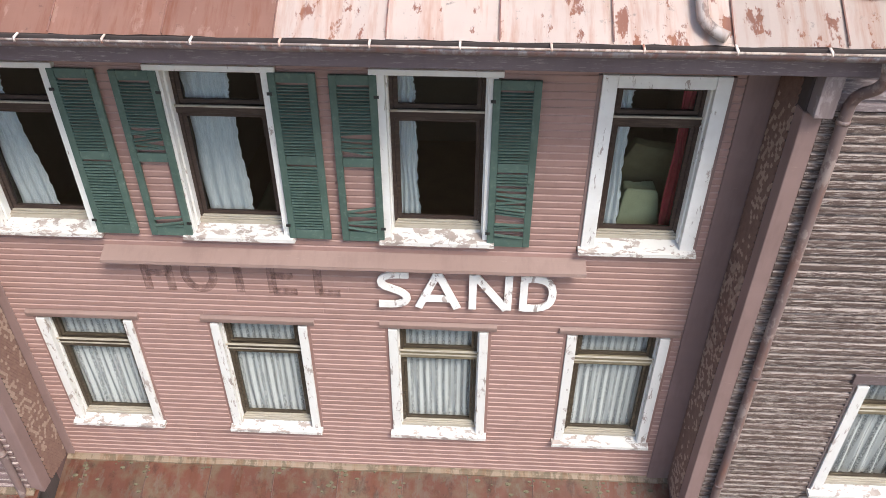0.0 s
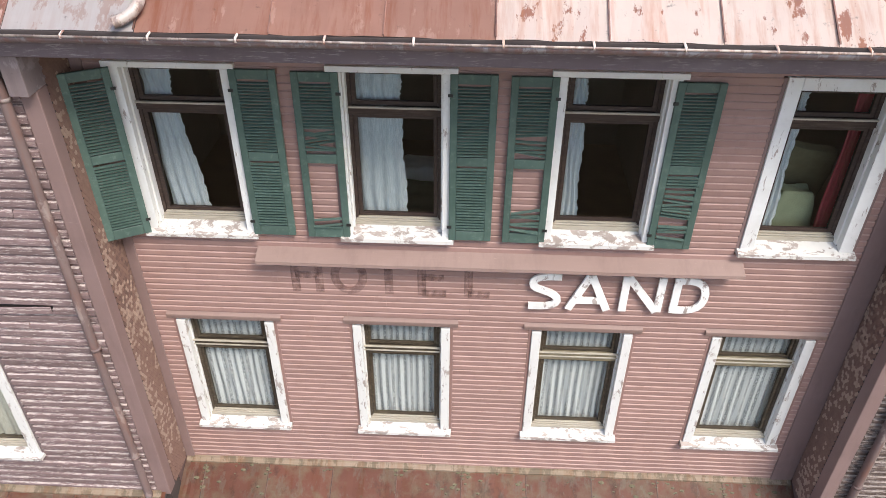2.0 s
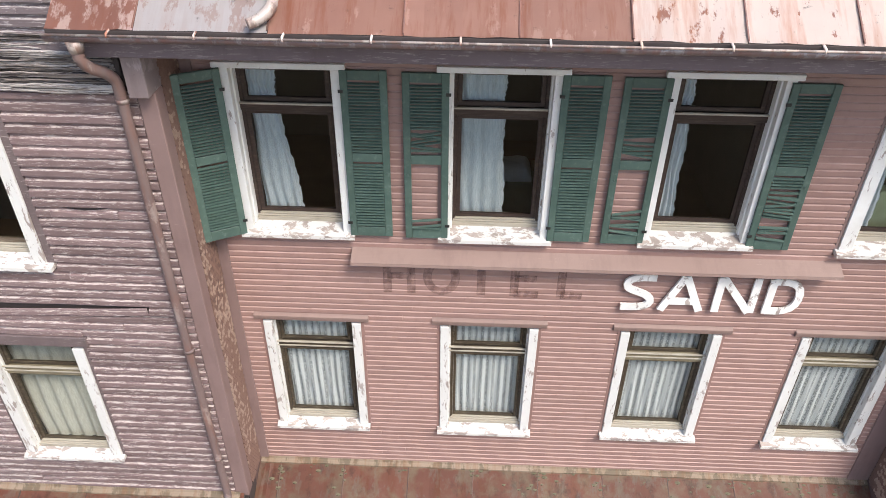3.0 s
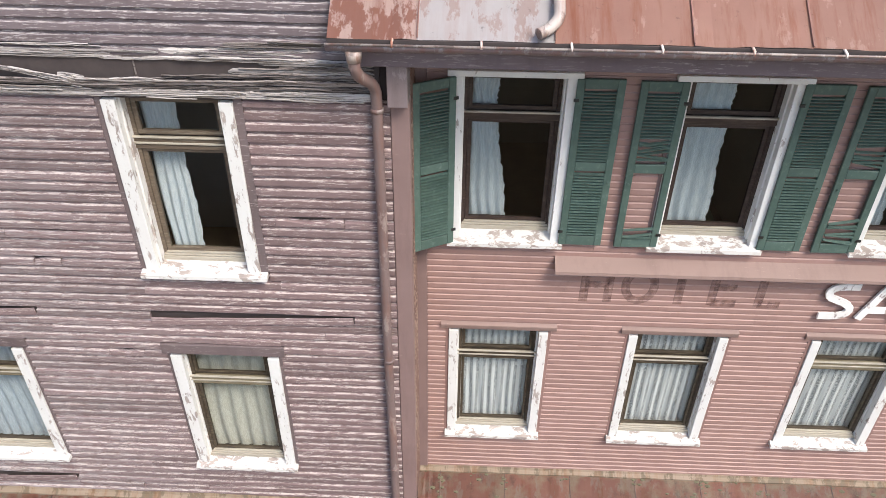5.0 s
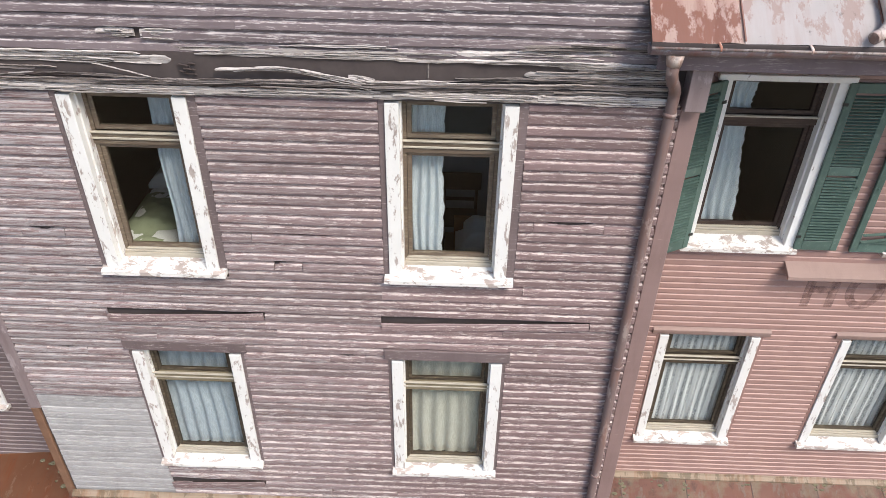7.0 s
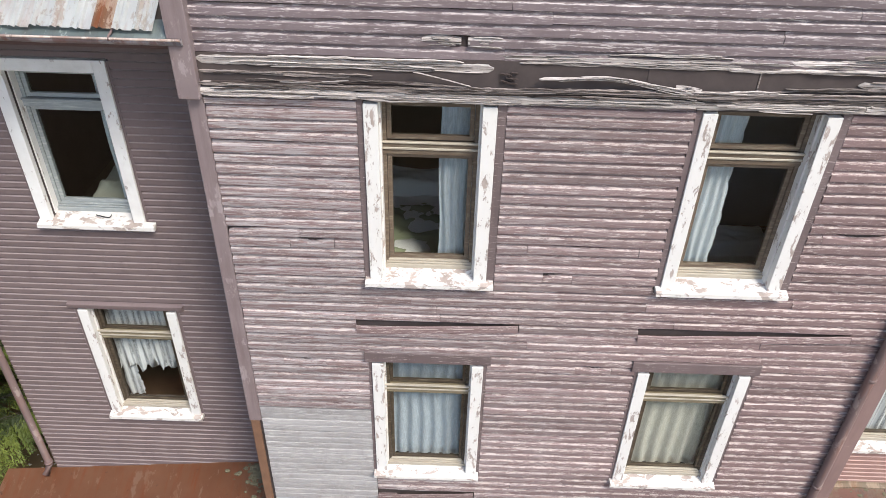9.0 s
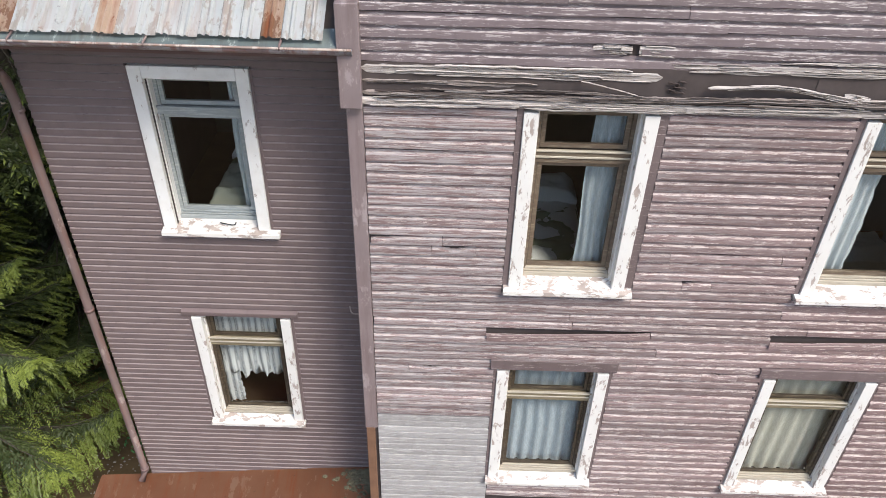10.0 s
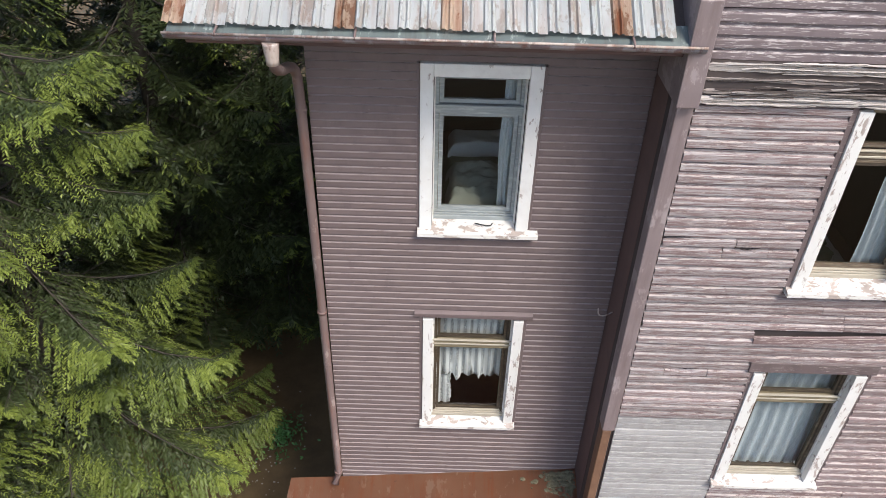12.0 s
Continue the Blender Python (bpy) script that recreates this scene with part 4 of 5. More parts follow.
strand([(-11.32, 10.20), (-11.08, 10.17)], 0.12, 8, 4.36, pale_splinter, 14, 0.12)
strand([(-12.8, 10.27), (-12.62, 10.25)], 0.11, 7, 4.385, dark_wood, 15, 0.1)
for n, (a, z0, z1, h) in enumerate(((-10.75, 10.215, 10.235, 0.045), (-9.9, 10.275, 10.28, 0.06), (-10.0, 10.33, 10.33, 0.05), (-10.9, 10.385, 10.38, 0.035), (-9.7, 10.245, 10.25, 0.05), (-9.5, 10.36, 10.36, 0.05))):
    strand([(a, z0), ((a - 8.5) / 2, (z0 + z1) / 2 + 0.01), (-8.5, z1)], h, 4, 4.39 - 0.004 * n, pale_splinter if n % 2 else grey_splinter, 20 + n, 0.7)
strand([(-12.8, 10.39), (-11.6, 10.395), (-10.3, 10.385)], 0.03, 3, 4.395, pale_splinter, 30, 0.3)
for n in range(22):
    a = rnd.uniform(-15.3, -9.4)
    z = rnd.uniform(10.09, 10.2)
    strand([(a, z), (a + rnd.uniform(0.3, 0.5), z + rnd.uniform(-0.02, 0.02)), (a + rnd.uniform(0.6, 0.9), z + rnd.uniform(-0.03, 0.03))], 0.014, 1, 4.365, (grey_splinter, pale_splinter, dark_wood)[n % 3], 40 + n, 0.05)
for n, (a, b, z, h) in enumerate(((-13.48, -13.13, 10.552, 0.085), (-13.12, -12.75, 10.552, 0.085), (-12.9, -11.7, 10.43, 0.05), (-11.9, -10.35, 10.425, 0.06), (-10.4, -9.0, 10.44, 0.07), (-9.9, -8.6, 10.52, 0.06), (-12.0, -10.6, 10.48, 0.03))):
    strand([(a, z), ((a + b) / 2, z + 0.006), (b, z)], h, 5, 4.408, pale_splinter if n != 5 else grey_splinter, 80 + n, 0.09 if n < 2 else 0.5)
# a torn sheet edge and a thin batten on the bare paper
part("batten", boxm(-10.62, -10.608, 4.395, 4.404, 10.2, 10.36), grey_splinter, band)
part("paper_sheet", boxm(-11.55, -10.63, 4.399, 4.4045, 10.19, 10.375), tar_paper, band, "bare sheet of dark paper")

# ---------------------------------------------------------------- curtains and what the rooms show
def curtain(x0, x1, z0, z1, y, material, label, folds=6, amp=0.025, ragged=0.0, lean=0.0, seed=0):
    rnd = random.Random(seed)
    bm = bmesh.new()
    nx, nz = folds * 6, 28
    ph = rnd.uniform(0, 6)
    grid = []
    for r in range(nz + 1):
        t = r / nz
        row = []
        for c in range(nx + 1):
            u = c / nx
            low = z0 + ragged * (0.5 + 0.5 * math.sin(u * 17 + ph) + rnd.uniform(-0.3, 0.3)) if r == 0 else z0
            z = low + (z1 - low) * t
            x = x0 + (x1 - x0) * u + lean * (1 - t) * u + 0.01 * math.sin(9 * t + 4 * u + ph) + (0.006 * math.sin(41 * t + ph) + 0.005 * math.sin(67 * t) if c > nx - 2 else 0)
            row.append(bm.verts.new((x, y + amp * math.sin(2 * math.pi * folds * u + ph + 0.8 * math.sin(3 * t)) * (0.6 + 0.4 * (1 - t)), z)))
        grid.append(row)
    for r in range(nz):
        for c in range(nx):
            bm.faces.new((grid[r][c], grid[r][c + 1], grid[r + 1][c + 1], grid[r + 1][c])).smooth = True
    return tagged(link("curtain", bm, material), label, "curtain")


YC = A_Y + 0.27
for i, (w, part_open) in enumerate(zip(A_UP, (0.34, 0.56, 0.22, 0.24))):
    x0 = w[0] + 0.20
    wd = w[1] - w[0] - 0.40
    for z0, z1, k in ((w[2] + 0.14, w[3] - 0.56, 1), (w[3] - 0.50, w[3] - 0.06, 0)):
        curtain(x0, x0 + wd * part_open, z0, z1, YC, white_cloth, "white curtain drawn to one side of the window", 4, 0.022, 0, (0.16 if i == 0 else 0.04) if k else 0, i * 2 + k)
curtain(A_UP[3][1] - 0.36, A_UP[3][1] - 0.20, 8.10, 10.0, YC + 0.02, red_cloth, "dark red curtain hanging at the window", 3, 0.03, seed=40)
for i, w in enumerate(A_LOW):
    m = lace_cloth
    curtain(w[0] + 0.15, w[1] - 0.15, w[2] + 0.13, w[3] - 0.02, YC - 0.10, m, "white lace curtain closing the window", 8, 0.02, seed=20 + i)
YM = M_Y + 0.27
for w, lo, hi, m, k in ((M_UP[0], 0.08, 0.42, white_cloth, 1), (M_UP[1], 0.58, 0.95, blue_cloth, 2)):
    wd = w[1] - w[0] - 0.34
    curtain(w[0] + 0.17 + wd * lo, w[0] + 0.17 + wd * hi, w[2] + 0.12, w[3] - 0.03, YM, m, "pale curtain drawn to one side of the window", 4, 0.022, seed=50 + k)
curtain(M_LOW[0][0] + 0.16, M_LOW[0][1] - 0.16, M_LOW[0][2] + 0.1, M_LOW[0][3] - 0.02, YM - 0.06, cream_cloth, "cream curtain closing the window", 6, 0.03, seed=60)
curtain(M_LOW[1][0] + 0.16, M_LOW[1][1] - 0.16, M_LOW[1][2] + 0.1, M_LOW[1][3] - 0.02, YM - 0.06, blue_cloth, "pale blue curtain closing the window", 7, 0.03, seed=61)
curtain(R_LOW[0][0] + 0.16, R_LOW[0][1] - 0.16, R_LOW[0][2] + 0.1, R_LOW[0][3] - 0.02, YM - 0.06, lace_cloth, "pale curtain closing the window", 7, 0.03, seed=62)
YL = L_Y + 0.27
curtain(L_LOW[0][0] + 0.20, L_LOW[0][1] - 0.20, 5.55, 6.80, YL - 0.06, lace_cloth, "white curtain torn off half way down", 6, 0.025, 0.22, seed=70)
curtain(L_LOW[0][0] + 0.19, L_LOW[0][0] + 0.40, 5.05, 5.80, YL - 0.05, lace_cloth, "torn strip of white curtain", 2, 0.012, seed=71)
curtain(L_UP[0][1] - 0.36, L_UP[0][1] - 0.17, 8.12, 9.9, YL, white_cloth, "white net curtain at the window side", 3, 0.02, seed=72)


def soft_block(bm, x0, x1, y0, y1, z0, z1, rnd, k=26, fold=0.05):
    """A soft block with rounded edges and a top of folds."""
    grid = []
    ph = rnd.uniform(0, 50)
    for i in range(k + 1):
        row = []
        for j in range(k + 1):
            u, v = i / k, j / k
            e = min(1.0, 7.0 * min(u, 1 - u, v, 1 - v))
            px, py = x0 + (x1 - x0) * u, y0 + (y1 - y0) * v
            f = noise.noise(Vector((px * 2.2 + ph, py * 4.5, 0))) + 0.6 * abs(noise.noise(Vector((px * 6 + py * 3, py * 9, ph)))) + 0.25 * noise.noise(Vector((px * 15, py * 15, ph)))
            row.append(bm.verts.new((px, py, z0 + (z1 - z0) * (0.3 + 0.7 * math.sin(e * math.pi / 2)) + fold * f * e)))
        grid.append(row)
    for i in range(k):
        for j in range(k):
            bm.faces.new((grid[i][j], grid[i + 1][j], grid[i + 1][j + 1], grid[i][j + 1])).smooth = True
    rim = [grid[i][0] for i in range(k)] + [grid[k][j] for j in range(k)] + [grid[i][k] for i in range(k, 0, -1)] + [grid[0][j] for j in range(k, 0, -1)]
    low = [bm.verts.new((p.co.x, p.co.y, z0)) for p in rim]
    for a in range(len(rim)):
        b = (a + 1) % len(rim)
        bm.faces.new((rim[b], rim[a], low[a], low[b]))
    bm.faces.new(low)
    return bm


def bed(x0, x1, y0, y1, z, cover, label, seed, heap=0.62):
    rnd = random.Random(seed)
    root = tagged(new("bed"), label, "bed")
    part("bed_frame", wbox(x0, x1, y0, y1, z + 0.22, z + 0.40), bed_wood, root)
    for xx, yy in ((x0, y0), (x1 - 0.07, y0), (x0, y1 - 0.07), (x1 - 0.07, y1 - 0.07)):
        part("leg", wbox(xx, xx + 0.07, yy, yy + 0.07, z, z + 0.22), bed_wood, root)
    part("headboard", wbox(x0, x1, y1, y1 + 0.05, z + 0.22, z + 0.66), bed_wood, root)
    part("cover", soft_block(bmesh.new(), x0 + 0.02, x1 - 0.02, y0 + 0.02, y1 - 0.02, z + 0.40, z + heap, rnd), cover, root, "rumpled bed cover")
    part("pillow", soft_block(bmesh.new(), x0 + 0.12, x1 - 0.12, y1 - 0.55, y1 - 0.08, z + heap - 0.01, z + heap + 0.18, rnd), bed_white, root, "white pillow")
    return root


def heap(bed_root, x0, x1, y0, y1, z0, z1, material, seed, label):
    part("duvet", soft_block(bmesh.new(), x0, x1, y0, y1, z0, z1, random.Random(seed), 30, 0.10), material, bed_root, label)


b = bed(-14.35, -12.9, 4.80, 6.8, 7.0, bed_white, "bed with a rumpled pale green blanket by the window", 1, 0.9)
heap(b, -14.3, -13.0, 4.95, 6.3, 7.72, 7.9, bed_green, 5, "heaped pale green duvet")
bed(-10.36, -9.2, 4.85, 6.15, 7.0, bed_white, "wooden bed with white linen by the window", 2, 0.60)
b = bed(-17.55, -16.5, 5.62, 7.5, 7.0, bed_green, "bed with heaped pale linen by the window", 3, 1.0)
heap(b, -17.45, -16.55, 5.75, 6.7, 7.8, 8.12, bed_linen, 6, "heaped grey green duvet")
bed(-5.35, -4.35, 5.8, 7.7, 7.0, bed_green, "bed with a grey green cover in the room", 4)
structure("room_wall", boxm(-11.93, -8.67, 6.75, 6.85, 7.02, 10.44), room_plaster, "dim plastered wall at the back of the room")
chair = tagged(new("chair"), "dark brown wooden chair against the room wall", "chair")
part("seat", wbox(-10.52, -10.06, 6.25, 6.68, 7.43, 7.47, b=0.01), chair_wood, chair)
for lx in (-10.52, -10.10):
    part("leg", wbox(lx, lx + 0.04, 6.25, 6.29, 7.0, 7.429), chair_wood, chair)
    part("leg", wbox(lx, lx + 0.04, 6.64, 6.68, 7.0, 7.429), chair_wood, chair)
    part("back_post", wbox(lx, lx + 0.04, 6.645, 6.68, 7.471, 8.0), chair_wood, chair)
part("backrest", wbox(-10.56, -10.02, 6.615, 6.643, 7.78, 8.04, b=0.012), chair_wood, chair)
part("rail", wbox(-10.475, -10.105, 6.65, 6.67, 7.60, 7.65), chair_wood, chair)
rnd = random.Random(9)
arm = tagged(new("armchair"), "olive cushioned armchair by the window", "armchair")
part("seat", soft_block(bmesh.new(), -1.0, -0.2, 5.50, 6.15, 7.0, 8.0, rnd, 14), olive_cloth, arm)
back = part("backrest", soft_block(bmesh.new(), -0.36, 0.36, -0.08, 0.08, 0.0, 1.1, rnd, 14, 0.03), olive_cloth, arm)
back.matrix_basis = pose(-0.58, 6.1, 7.9, 14, 9, 0)
sack = tagged(link("sack", soft_block(bmesh.new(), -0.80, -0.34, 5.52, 5.8, 7.99, 8.52, rnd, 20, 0.06), bed_green), "pale grey green sack on the armchair", "sack")
bottle = tagged(new("bottle"), "small dark blue bottle on the armchair", "bottle")
part("body", tube(bmesh.new(), [(-1.0, 5.5, 7.99), (-1.0, 5.5, 8.02), (-1.0, 5.5, 8.22), (-1.0, 5.5, 8.28)], [0.045, 0.05, 0.05, 0.02], 14), blue_plastic, bottle)
part("cap", tube(bmesh.new(), [(-1.0, 5.5, 8.281), (-1.0, 5.5, 8.32)], 0.02, 12), bed_white, bottle, "white screw cap")

# ---------------------------------------------------------------- small fittings
hook = tagged(link("wall_hook", tube(bmesh.new(), bend([(-15.51, 5.0, 7.15), (-15.60, 4.95, 7.13), (-15.68, 4.95, 7.14), (-15.69, 4.95, 7.24)]), 0.008, 6), tin_zinc), "bent pale wire hook on the return wall", "hook")


tagged(link("window_stay", tube(bmesh.new(), bend([(-17.12, L_Y + 0.02, 8.135), (-16.95, L_Y - 0.02, 8.125), (-16.93, L_Y - 0.01, 8.165)]), 0.006, 6), black_iron), "thin iron window stay lying on the sill", "stay")

# ---------------------------------------------------------------- trees
def spruce(x, y, height, radius, seed, fine=1.0, gap=0.075, z_from=0.8):
    """A spruce: tapered trunk, bare inner limbs, and fans of finger shoots on side twigs that hang from each limb's outer half."""
    rng = np.random.default_rng(seed)
    root = tagged(new("spruce_tree"), "tall dark green spruce with drooping boughs", "tree", "spruces beside the house")
    root.location = (x, y, 0)
    bm = bmesh.new()
    tube(bm, [(0, 0, 0), (0.02, 0, height * 0.5), (0, 0.02, height)], [0.20, 0.12, 0.01], 9)
    quads, tips = [], []
    up = np.array([0, 0, 1.0])
    z, i = z_from, 0
    while z < height - 0.2:
        reach = min(radius * (1 - z / height) ** 0.7, radius * 0.80) * rng.uniform(0.62, 1.15) + 0.15
        az = i * 2.39996 + rng.uniform(-0.5, 0.5)
        d = np.array([math.cos(az), math.sin(az), 0.0])
        side = np.array([-d[1], d[0], 0.0])
        droop, lift, bow = rng.uniform(0.18, 0.42), rng.uniform(0.12, 0.32), rng.uniform(-0.16, 0.16)

        def along(q):
            q = np.asarray(q)
            return d * (reach * q)[..., None] + side * (bow * reach * q * q)[..., None] + up * (z + reach * (-droop * q + lift * q ** 3))[..., None]

        tube(bm, [Vector(along(q)) for q in (0.0, 0.25, 0.5, 0.75, 0.97)], [0.024, 0.018, 0.013, 0.008, 0.003], 5, False)
        # side twigs lie in one drooping fan on both sides of the limb
        n2 = max(5, int(0.7 * reach / (0.062 * fine)))
        q = np.repeat(np.linspace(rng.uniform(0.14, 0.34), 0.995, n2), 2) + rng.uniform(-0.012, 0.012, 2 * n2)
        m = len(q)
        sign = np.tile([1.0, -1.0], m // 2)
        length = (reach * 0.36 * np.clip((1.0 - q) * 2.0, 0.0, 1.0) ** 0.75 + 0.11) * rng.uniform(0.65, 1.1, m)
        base = along(q)
        hang = (rng.uniform(0.25, 0.6) + rng.normal(0.0, 0.20, m))[:, None]
        way = d * rng.uniform(0.8, 1.05) + side * sign[:, None] * rng.uniform(0.62, 0.85, m)[:, None] - up * hang + rng.normal(0, 0.09, (m, 3))
        way /= np.linalg.norm(way, axis=1)[:, None]
        for a, w, l in zip(base[::2], way[::2], length[::2]):
            tube(bm, [Vector(a), Vector(a + w * l * 0.5 - up * l * 0.06), Vector(a + w * l * 0.9 - up * l * 0.24)], [0.005, 0.004, 0.002], 3, False)
        # dead grey twigs hang from the inner half
        if fine < 1.2:
            for qq in rng.uniform(0.1, 0.6, int(5 * reach)):
                a = along(np.array([qq]))[0]
                w = d * rng.uniform(0.1, 0.8) + side * rng.normal(0, 0.7) - up * rng.uniform(0.2, 0.9)
                w /= np.linalg.norm(w)
                l = rng.uniform(0.2, 0.65)
                tube(bm, [Vector(a), Vector(a + w * l * 0.5), Vector(a + w * l - up * l * 0.2)], [0.005, 0.0035, 0.002], 3, False)
        n3 = max(4, int(reach * 0.27 / (0.027 * fine)))
        u = np.tile(np.repeat(np.linspace(0.06, 1.0, n3), 2), m)
        flip = np.tile(np.tile([1.0, -1.0], n3), m)
        rep = 2 * n3
        b3, w3, l3 = np.repeat(base, rep, 0), np.repeat(way, rep, 0), np.repeat(length, rep)
        p = b3 + w3 * (l3 * u)[:, None] - up * (l3 * 0.26 * u * u)[:, None]
        flat = np.cross(w3, up)
        flat /= np.linalg.norm(flat, axis=1)[:, None] + 1e-6
        k = len(p)
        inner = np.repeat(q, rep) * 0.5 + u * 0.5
        keep = rng.random(k) < np.clip(0.25 + inner * 1.4, 0.0, 0.96)
        dirs = w3 * 0.85 + flat * (flip * 0.7)[:, None] - up * 0.12 + rng.normal(0, 0.17, (k, 3))
        dirs /= np.linalg.norm(dirs, axis=1)[:, None]
        wide = np.cross(dirs, up + rng.normal(0, 0.25, (k, 3)))
        wide /= np.linalg.norm(wide, axis=1)[:, None]
        ln = (rng.uniform(0.07, 0.125, k) * fine * (1.0 - 0.35 * u))[:, None]
        wd = (rng.uniform(0.0090, 0.0130, k) * fine)[:, None]
        # coarse far trees get few young tips: forest shade put into their colour
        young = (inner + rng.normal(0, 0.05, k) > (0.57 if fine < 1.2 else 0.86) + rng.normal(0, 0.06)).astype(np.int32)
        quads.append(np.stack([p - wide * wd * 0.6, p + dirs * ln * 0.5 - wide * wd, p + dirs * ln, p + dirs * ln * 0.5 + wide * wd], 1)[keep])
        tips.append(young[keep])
        z += gap * rng.uniform(0.6, 1.4)
        i += 1
    part("trunk", bm, bark, root, "grey trunk with bare limbs")
    q = np.concatenate(quads).reshape(-1, 3)
    k = len(q) // 4
    me = bpy.data.meshes.new("crown")
    me.vertices.add(len(q))
    me.vertices.foreach_set("co", q.astype(np.float32).ravel())
    me.loops.add(len(q))
    me.loops.foreach_set("vertex_index", np.arange(len(q), dtype=np.int32))
    me.polygons.add(k)
    me.polygons.foreach_set("loop_start", np.arange(0, len(q), 4, dtype=np.int32))
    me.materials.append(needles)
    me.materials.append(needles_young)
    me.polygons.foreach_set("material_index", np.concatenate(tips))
    me.update(calc_edges=True)
    crown = new("crown", me)
    crown.parent = root
    return root


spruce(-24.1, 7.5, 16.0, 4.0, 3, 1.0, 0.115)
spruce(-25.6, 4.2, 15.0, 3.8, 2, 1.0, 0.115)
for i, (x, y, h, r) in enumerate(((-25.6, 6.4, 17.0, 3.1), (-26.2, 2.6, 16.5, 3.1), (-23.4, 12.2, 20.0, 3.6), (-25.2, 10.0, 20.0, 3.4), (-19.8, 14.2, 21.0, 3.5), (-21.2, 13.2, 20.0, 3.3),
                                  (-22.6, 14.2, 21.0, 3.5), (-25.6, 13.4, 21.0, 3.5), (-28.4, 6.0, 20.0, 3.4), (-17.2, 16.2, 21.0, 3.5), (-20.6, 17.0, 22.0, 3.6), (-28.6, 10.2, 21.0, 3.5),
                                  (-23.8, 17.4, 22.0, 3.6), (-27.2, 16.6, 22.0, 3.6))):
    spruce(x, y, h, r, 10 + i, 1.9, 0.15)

rng = np.random.default_rng(5)
bm = bmesh.new()
for n in range(420):
    a, r, z = rng.uniform(0, 6.28), abs(rng.normal(0, 0.28)), rng.uniform(0.02, 0.55)
    p = Vector((-20.75 + r * math.cos(a), 8.75 + r * math.sin(a), z * (1 - 0.5 * r)))
    d = Vector(rng.normal(0, 1, 3)).normalized()
    e = d.orthogonal().normalized()
    vs = [bm.verts.new(p + q) for q in (Vector((0, 0, 0)), d * 0.05 + e * 0.022, d * 0.10, d * 0.05 - e * 0.022)]
    bm.faces.new(vs)
tagged(link("low_bush", bm, leaf_fresh), "small fresh green bush on the earth", "bush")
bm = bmesh.new()
for n in range(160):
    x, y = -21.3 + rng.normal(0, 0.5), 8.4 + rng.normal(0, 0.9)
    r = rng.uniform(0.008, 0.022)
    bmesh.ops.create_icosphere(bm, subdivisions=1, radius=r, matrix=Matrix.Translation((x, y, r * 0.3)) @ Matrix.Diagonal((rng.uniform(0.7, 1.5), 1, 0.5, 1)))
tagged(link("gravel", bm, concrete), "pale stones scattered on the brown earth", "gravel", kind="stuff")

# ---------------------------------------------------------------- shingles on the returns
def shingles(parent, x, sign, y0, y1, z0, z1, seed):
    """Small scalloped shingles, row over row, on a return wall at x that faces sign."""
    rnd = random.Random(seed)
    w, h, rise = 0.047, 0.066, 0.044
    pts = [(-0.48, 1.0), (-0.48, 0.28), (-0.30, 0.06), (0.0, 0.0), (0.30, 0.06), (0.48, 0.28), (0.48, 1.0)]
    k = len(pts)
    shape = [(sign * (0.003 + 0.013 * (1 - v)), u * w, v * h) for u, v in pts] + [(0.0, u * w, v * h) for u, v in pts]
    faces = [tuple(range(k)) if sign < 0 else tuple(range(k))[::-1]] + [((j, k + j, k + (j + 1) % k, (j + 1) % k) if sign > 0 else (j, (j + 1) % k, k + (j + 1) % k, k + j)) for j in range(k)]
    meshes = []
    for material in (shingle_red, shingle_pale):
        me = bpy.data.meshes.new("shingle")
        me.from_pydata(shape, [], faces)
        me.materials.append(material)
        meshes.append(me)
    joined = ([], [])
    row, z = 0, z0
    while z < z1:
        y = y0 + (w / 2 if row % 2 else w)
        while y < y1 - w * 0.4:
            bare = noise.noise(Vector((y * 2.6, z * 1.1, seed))) + rnd.uniform(-0.65, 0.65) - 0.12 * abs(z - 7.0) > 0.12
            m = Matrix.Translation((x, y, z)) @ Matrix.Rotation(radians(rnd.uniform(-5, 5)), 4, "X")
            if 6.9 < z < 8.1:
                share("shingle", meshes[1 if bare else 0], parent, m)
            else:
                joined[1 if bare else 0].append(m)
            y += w
        row, z = row + 1, z + rise
    for ms, material in zip(joined, (shingle_red, shingle_pale)):
        verts, fs = [], []
        for m in ms:
            b = len(verts)
            verts += [tuple(m @ Vector(p)) for p in shape]
            fs += [tuple(b + q for q in f) for f in faces]
        me = bpy.data.meshes.new("shingles")
        me.from_pydata(verts, [], fs)
        me.materials.append(material)
        ob = new("shingles", me)
        ob.parent = parent
        tagged(ob, kind="stuff")


shingles(walls["wall_middle_return_east"], A_X0 + 0.0, 1, 4.60, A_Y - 0.045, 4.16, 10.38, 1)
shingles(walls["wall_east_return"], A_X1, -1, 4.60, A_Y - 0.045, 4.16, 10.38, 2)


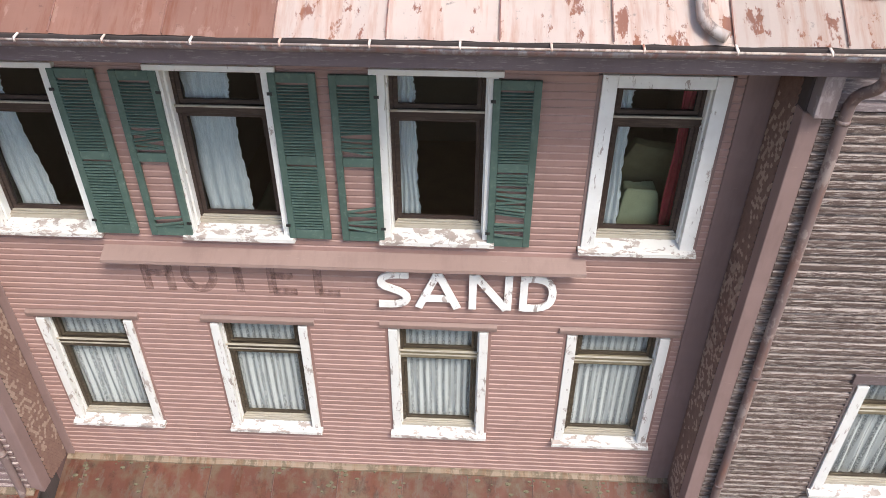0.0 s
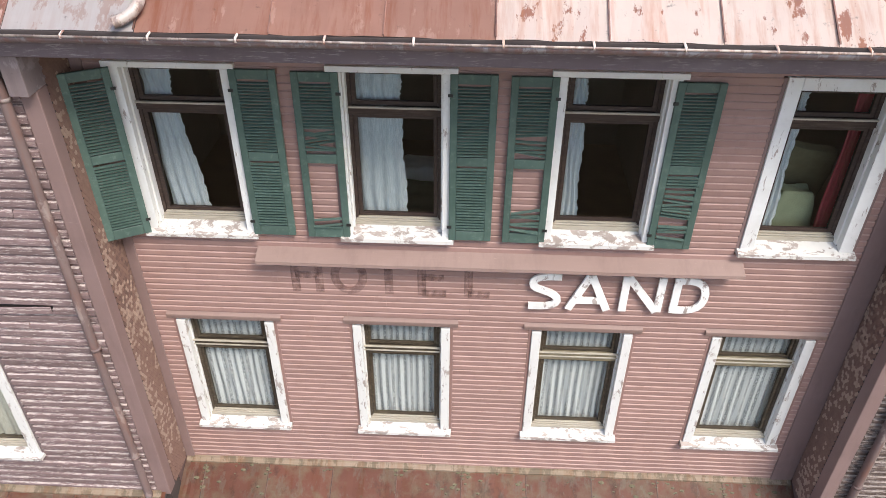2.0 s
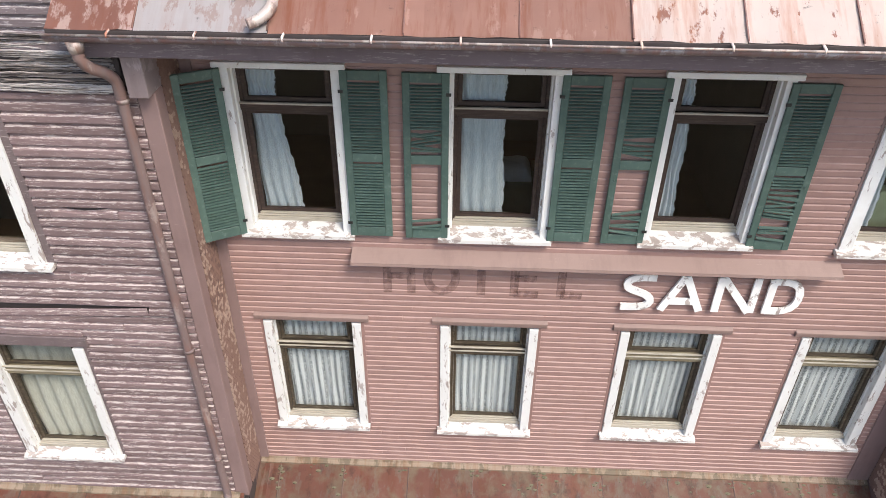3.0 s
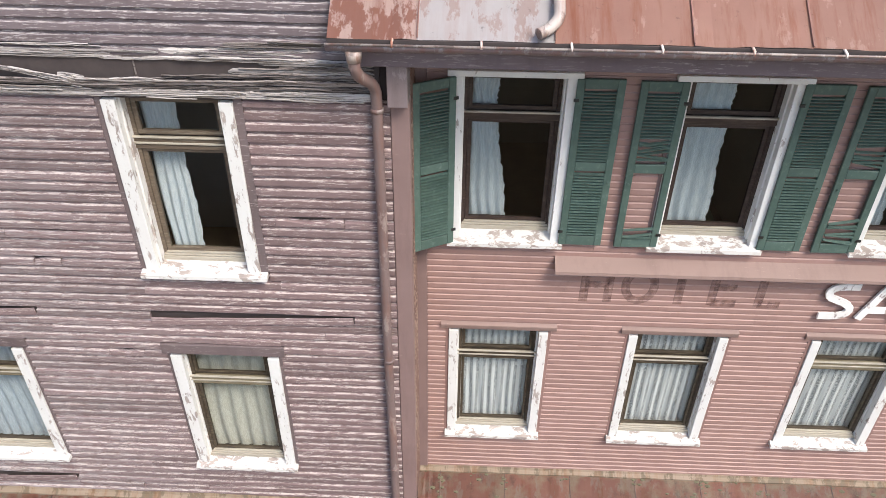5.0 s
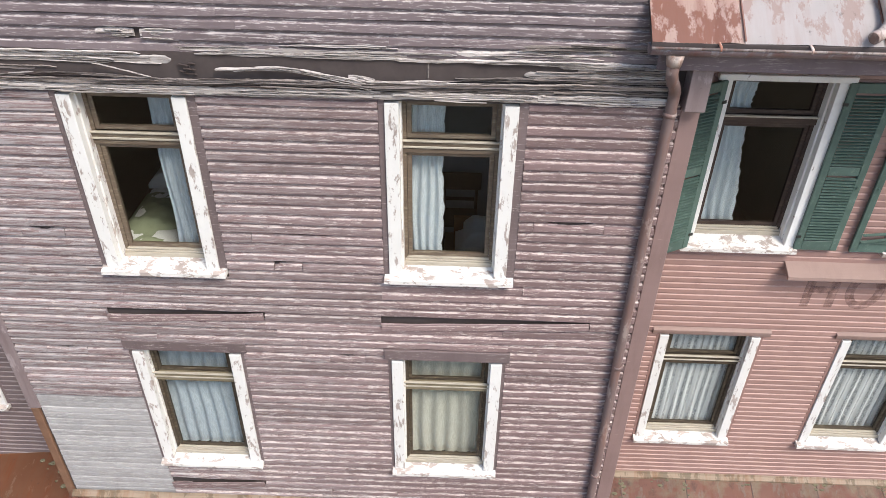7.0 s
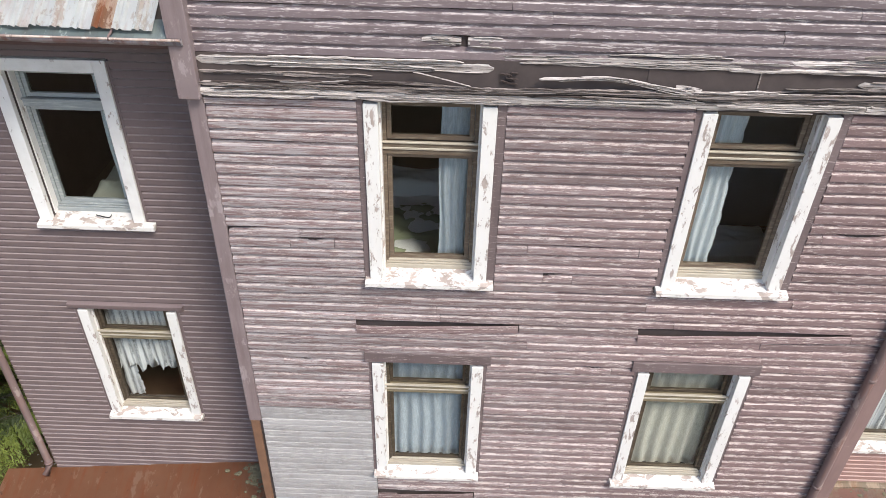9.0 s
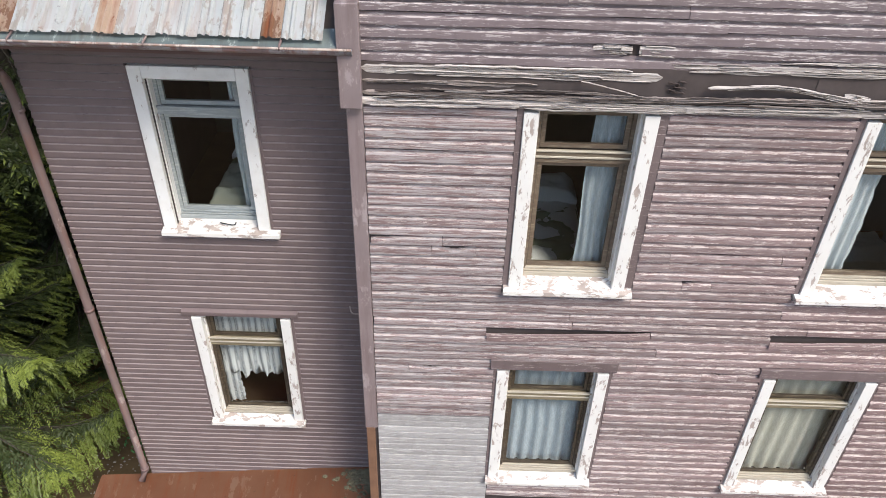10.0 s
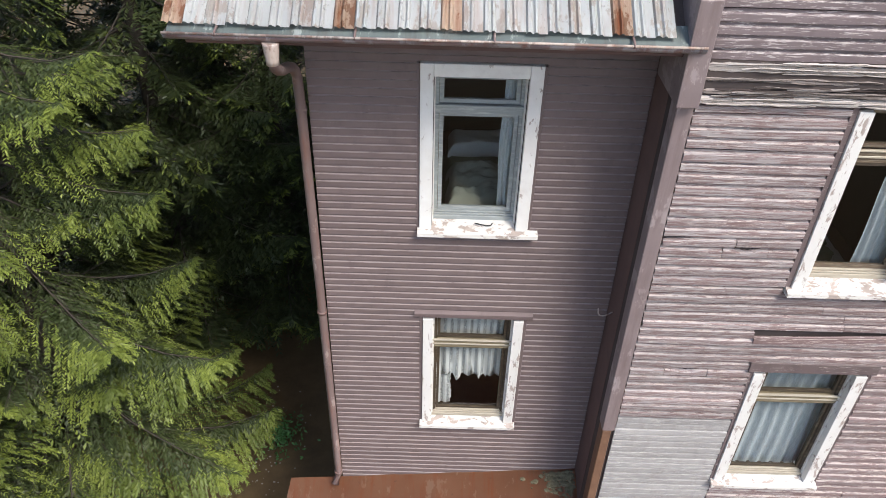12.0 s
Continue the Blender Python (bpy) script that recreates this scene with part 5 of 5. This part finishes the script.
# ---------------------------------------------------------------- board cladding, board by board
def clad(parent, x0, x1, y, z0, z1, course, holes, materials, seed, wob=0.0, proud=0.034, face=0.58):
    """Novelty boards with a cove along the top, course by course, cut at the openings and butted here and there."""
    rnd = random.Random(seed)
    cove, slit = (0.028, 0.009) if course > 0.09 else (0.013, 0.004)
    z = z0
    while z < z1 - 0.02:
        h = min(course, z1 - z)
        blocked = sorted((a - 0.003, b + 0.003) for a, b, c, d in holes if c < z + h - 0.012 and d > z + 0.012)
        spans, x = [], x0
        for a, b in blocked:
            if a > x + 0.03:
                spans.append((x, a))
            x = max(x, b)
        if x1 > x + 0.03:
            spans.append((x, x1))
        for a, b in spans:
            cuts = [a]
            while b - cuts[-1] > 3.4:
                cuts.append(cuts[-1] + rnd.uniform(1.6, 3.2))
            if b - cuts[-1] < 0.25 and len(cuts) > 1:
                cuts.pop()
            cuts.append(b)
            for p, q in zip(cuts, cuts[1:]):
                dz = rnd.uniform(-wob, wob)
                out = proud + rnd.uniform(0, wob)
                prof = [(y + 0.003, z + dz), (y - out, z + dz), (y - out, z + dz + h * (face - 0.03)), (y - out + 0.003, z + dz + h * face), (y - out + cove, z + dz + h * (face + 0.065)), (y - out + cove + 0.002, z + dz + h - slit), (y + 0.003, z + dz + h - slit)]
                bm = prism(bmesh.new(), prof, p + 0.001, q - 0.001, max(1, int((q - p) / 0.45)) if wob else 1, wob * 0.8, rnd if wob else None)
                mat = materials(p, q, z) if callable(materials) else materials
                part("board", bm, mat, parent)
        z += course


def outer(w):
    return (w[0] - 0.006, w[1] + 0.006, w[2] + 0.03, w[3])


clad(walls["wall_recess"], -8.083, 0.098, A_Y, 4.14, 10.43, 0.0835, [outer(w) for w in A_UP + A_LOW], red_boards, 1, 0.0, face=0.66)
clad(walls["wall_west"], L_X0, M_X0 - 0.003, L_Y, 3.60, 10.35, 0.0875, [outer(w) for w in L_UP + L_LOW], brown_boards, 2, 0.0, face=0.66)
LOOSE = [(-11.12, -8.85, 7.359, 7.476), (-14.15, -12.4, 7.359, 7.476), (-14.0, -12.75, 4.434, 4.551)]
CRACKS = []
rnd = random.Random(21)
for n in range(18):
    a, k = rnd.uniform(-15.2, -8.9), rnd.randrange(1, 48)
    z = 4.20 + 0.117 * k
    e = a + rnd.uniform(0.2, 0.7)
    if any(a < w[1] + 0.1 and e > w[0] - 0.1 and w[2] - 0.15 < z < w[3] + 0.15 for w in M_UP + M_LOW) or any(abs(z - c) < 0.15 and a < q and e > p for p, q, c, d in LOOSE) or a < -13.9 and z < 6.3 or any(k == c[3] and a < c[1] and e > c[0] for c in CRACKS):
        continue
    CRACKS.append((a, e, z, k))
for a, e, k in ((-15.35, -13.25, 28), (-15.35, -14.65, 37), (-13.75, -12.75, 1), (-11.0, -10.1, 1), (-12.4, -11.3, 36)):
    CRACKS = [c for c in CRACKS if c[3] != k or c[1] < a or c[0] > e] + [(a, e, 4.20 + 0.117 * k, k)]
clad(walls["wall_middle"], -15.36, -8.377, M_Y, 4.20, 10.03, 0.117, [outer(w) for w in M_UP + M_LOW] + [(-15.36, -14.0, 4.2, 6.06)] + LOOSE + [(a, e, z, z + 0.117) for a, e, z, k in CRACKS], grey_boards, 3, 0.006, 0.038)
for a, b, c, d in LOOSE:
    bm = prism(bmesh.new(), [(-0.043, 0.0), (-0.058, 0.0), (-0.057, 0.085), (-0.049, 0.095), (-0.043, 0.09)], 0.0, b - a - 0.01, 7, 0.004, random.Random(2))
    ob = part("loose_board", bm, grey_boards, walls["wall_middle"], "loose board hanging down at one end")
    ob.matrix_basis = Matrix.Translation((a + 0.005, M_Y, c - 0.075)) @ Matrix.Rotation(-math.atan2(0.085, b - a), 4, "Y")
for a, e, z, k in CRACKS:
    bm, rnd, n = bmesh.new(), random.Random(k), 16
    rings = []
    for i in range(n + 1):
        x = a + 0.001 + (e - a - 0.002) * i / n
        dip = (0.5 * (1 - i / n) ** 1.5 if k % 2 else (0.45 if e - a < 1.0 else 0.25) * math.sin(math.pi * i / n) ** 2) * rnd.uniform(0.85, 1.1)
        f, h = M_Y - 0.040, 0.117 * (1 - dip)
        rings.append([bm.verts.new(p) for p in ((x, M_Y + 0.003, z), (x, f, z), (x, f, z + 0.58 * h), (x, f + 0.022, z + 0.68 * h), (x, f + 0.024, z + 0.95 * h), (x, M_Y + 0.003, z + 0.95 * h))])
    for p, q in zip(rings, rings[1:]):
        for c in range(6):
            bm.faces.new((p[c], p[(c + 1) % 6], q[(c + 1) % 6], q[c]))
    part("broken_board", bm, grey_boards, walls["wall_middle"], "split piece of board")
clad(walls["wall_middle"], -15.36, -14.005, M_Y, 4.20, 6.05, 0.103, [], pale_boards, 4, 0.004, 0.028, face=0.80)
clad(walls["wall_middle"], -15.36, A_X0, M_Y, 10.40, 12.9, 0.105, [(-13.22, -13.06, 10.505, 10.61)], high_boards, 5, 0.005, 0.036)
clad(walls["wall_east"], 0.572, R_X1, M_Y, 4.20, 10.03, 0.094, [outer(w) for w in R_UP + R_LOW], east_boards, 6, 0.004, 0.031)
clad(walls["wall_east"], 0.572, R_X1, M_Y, 10.05, 12.9, 0.105, [], high_boards, 7, 0.004, 0.036)
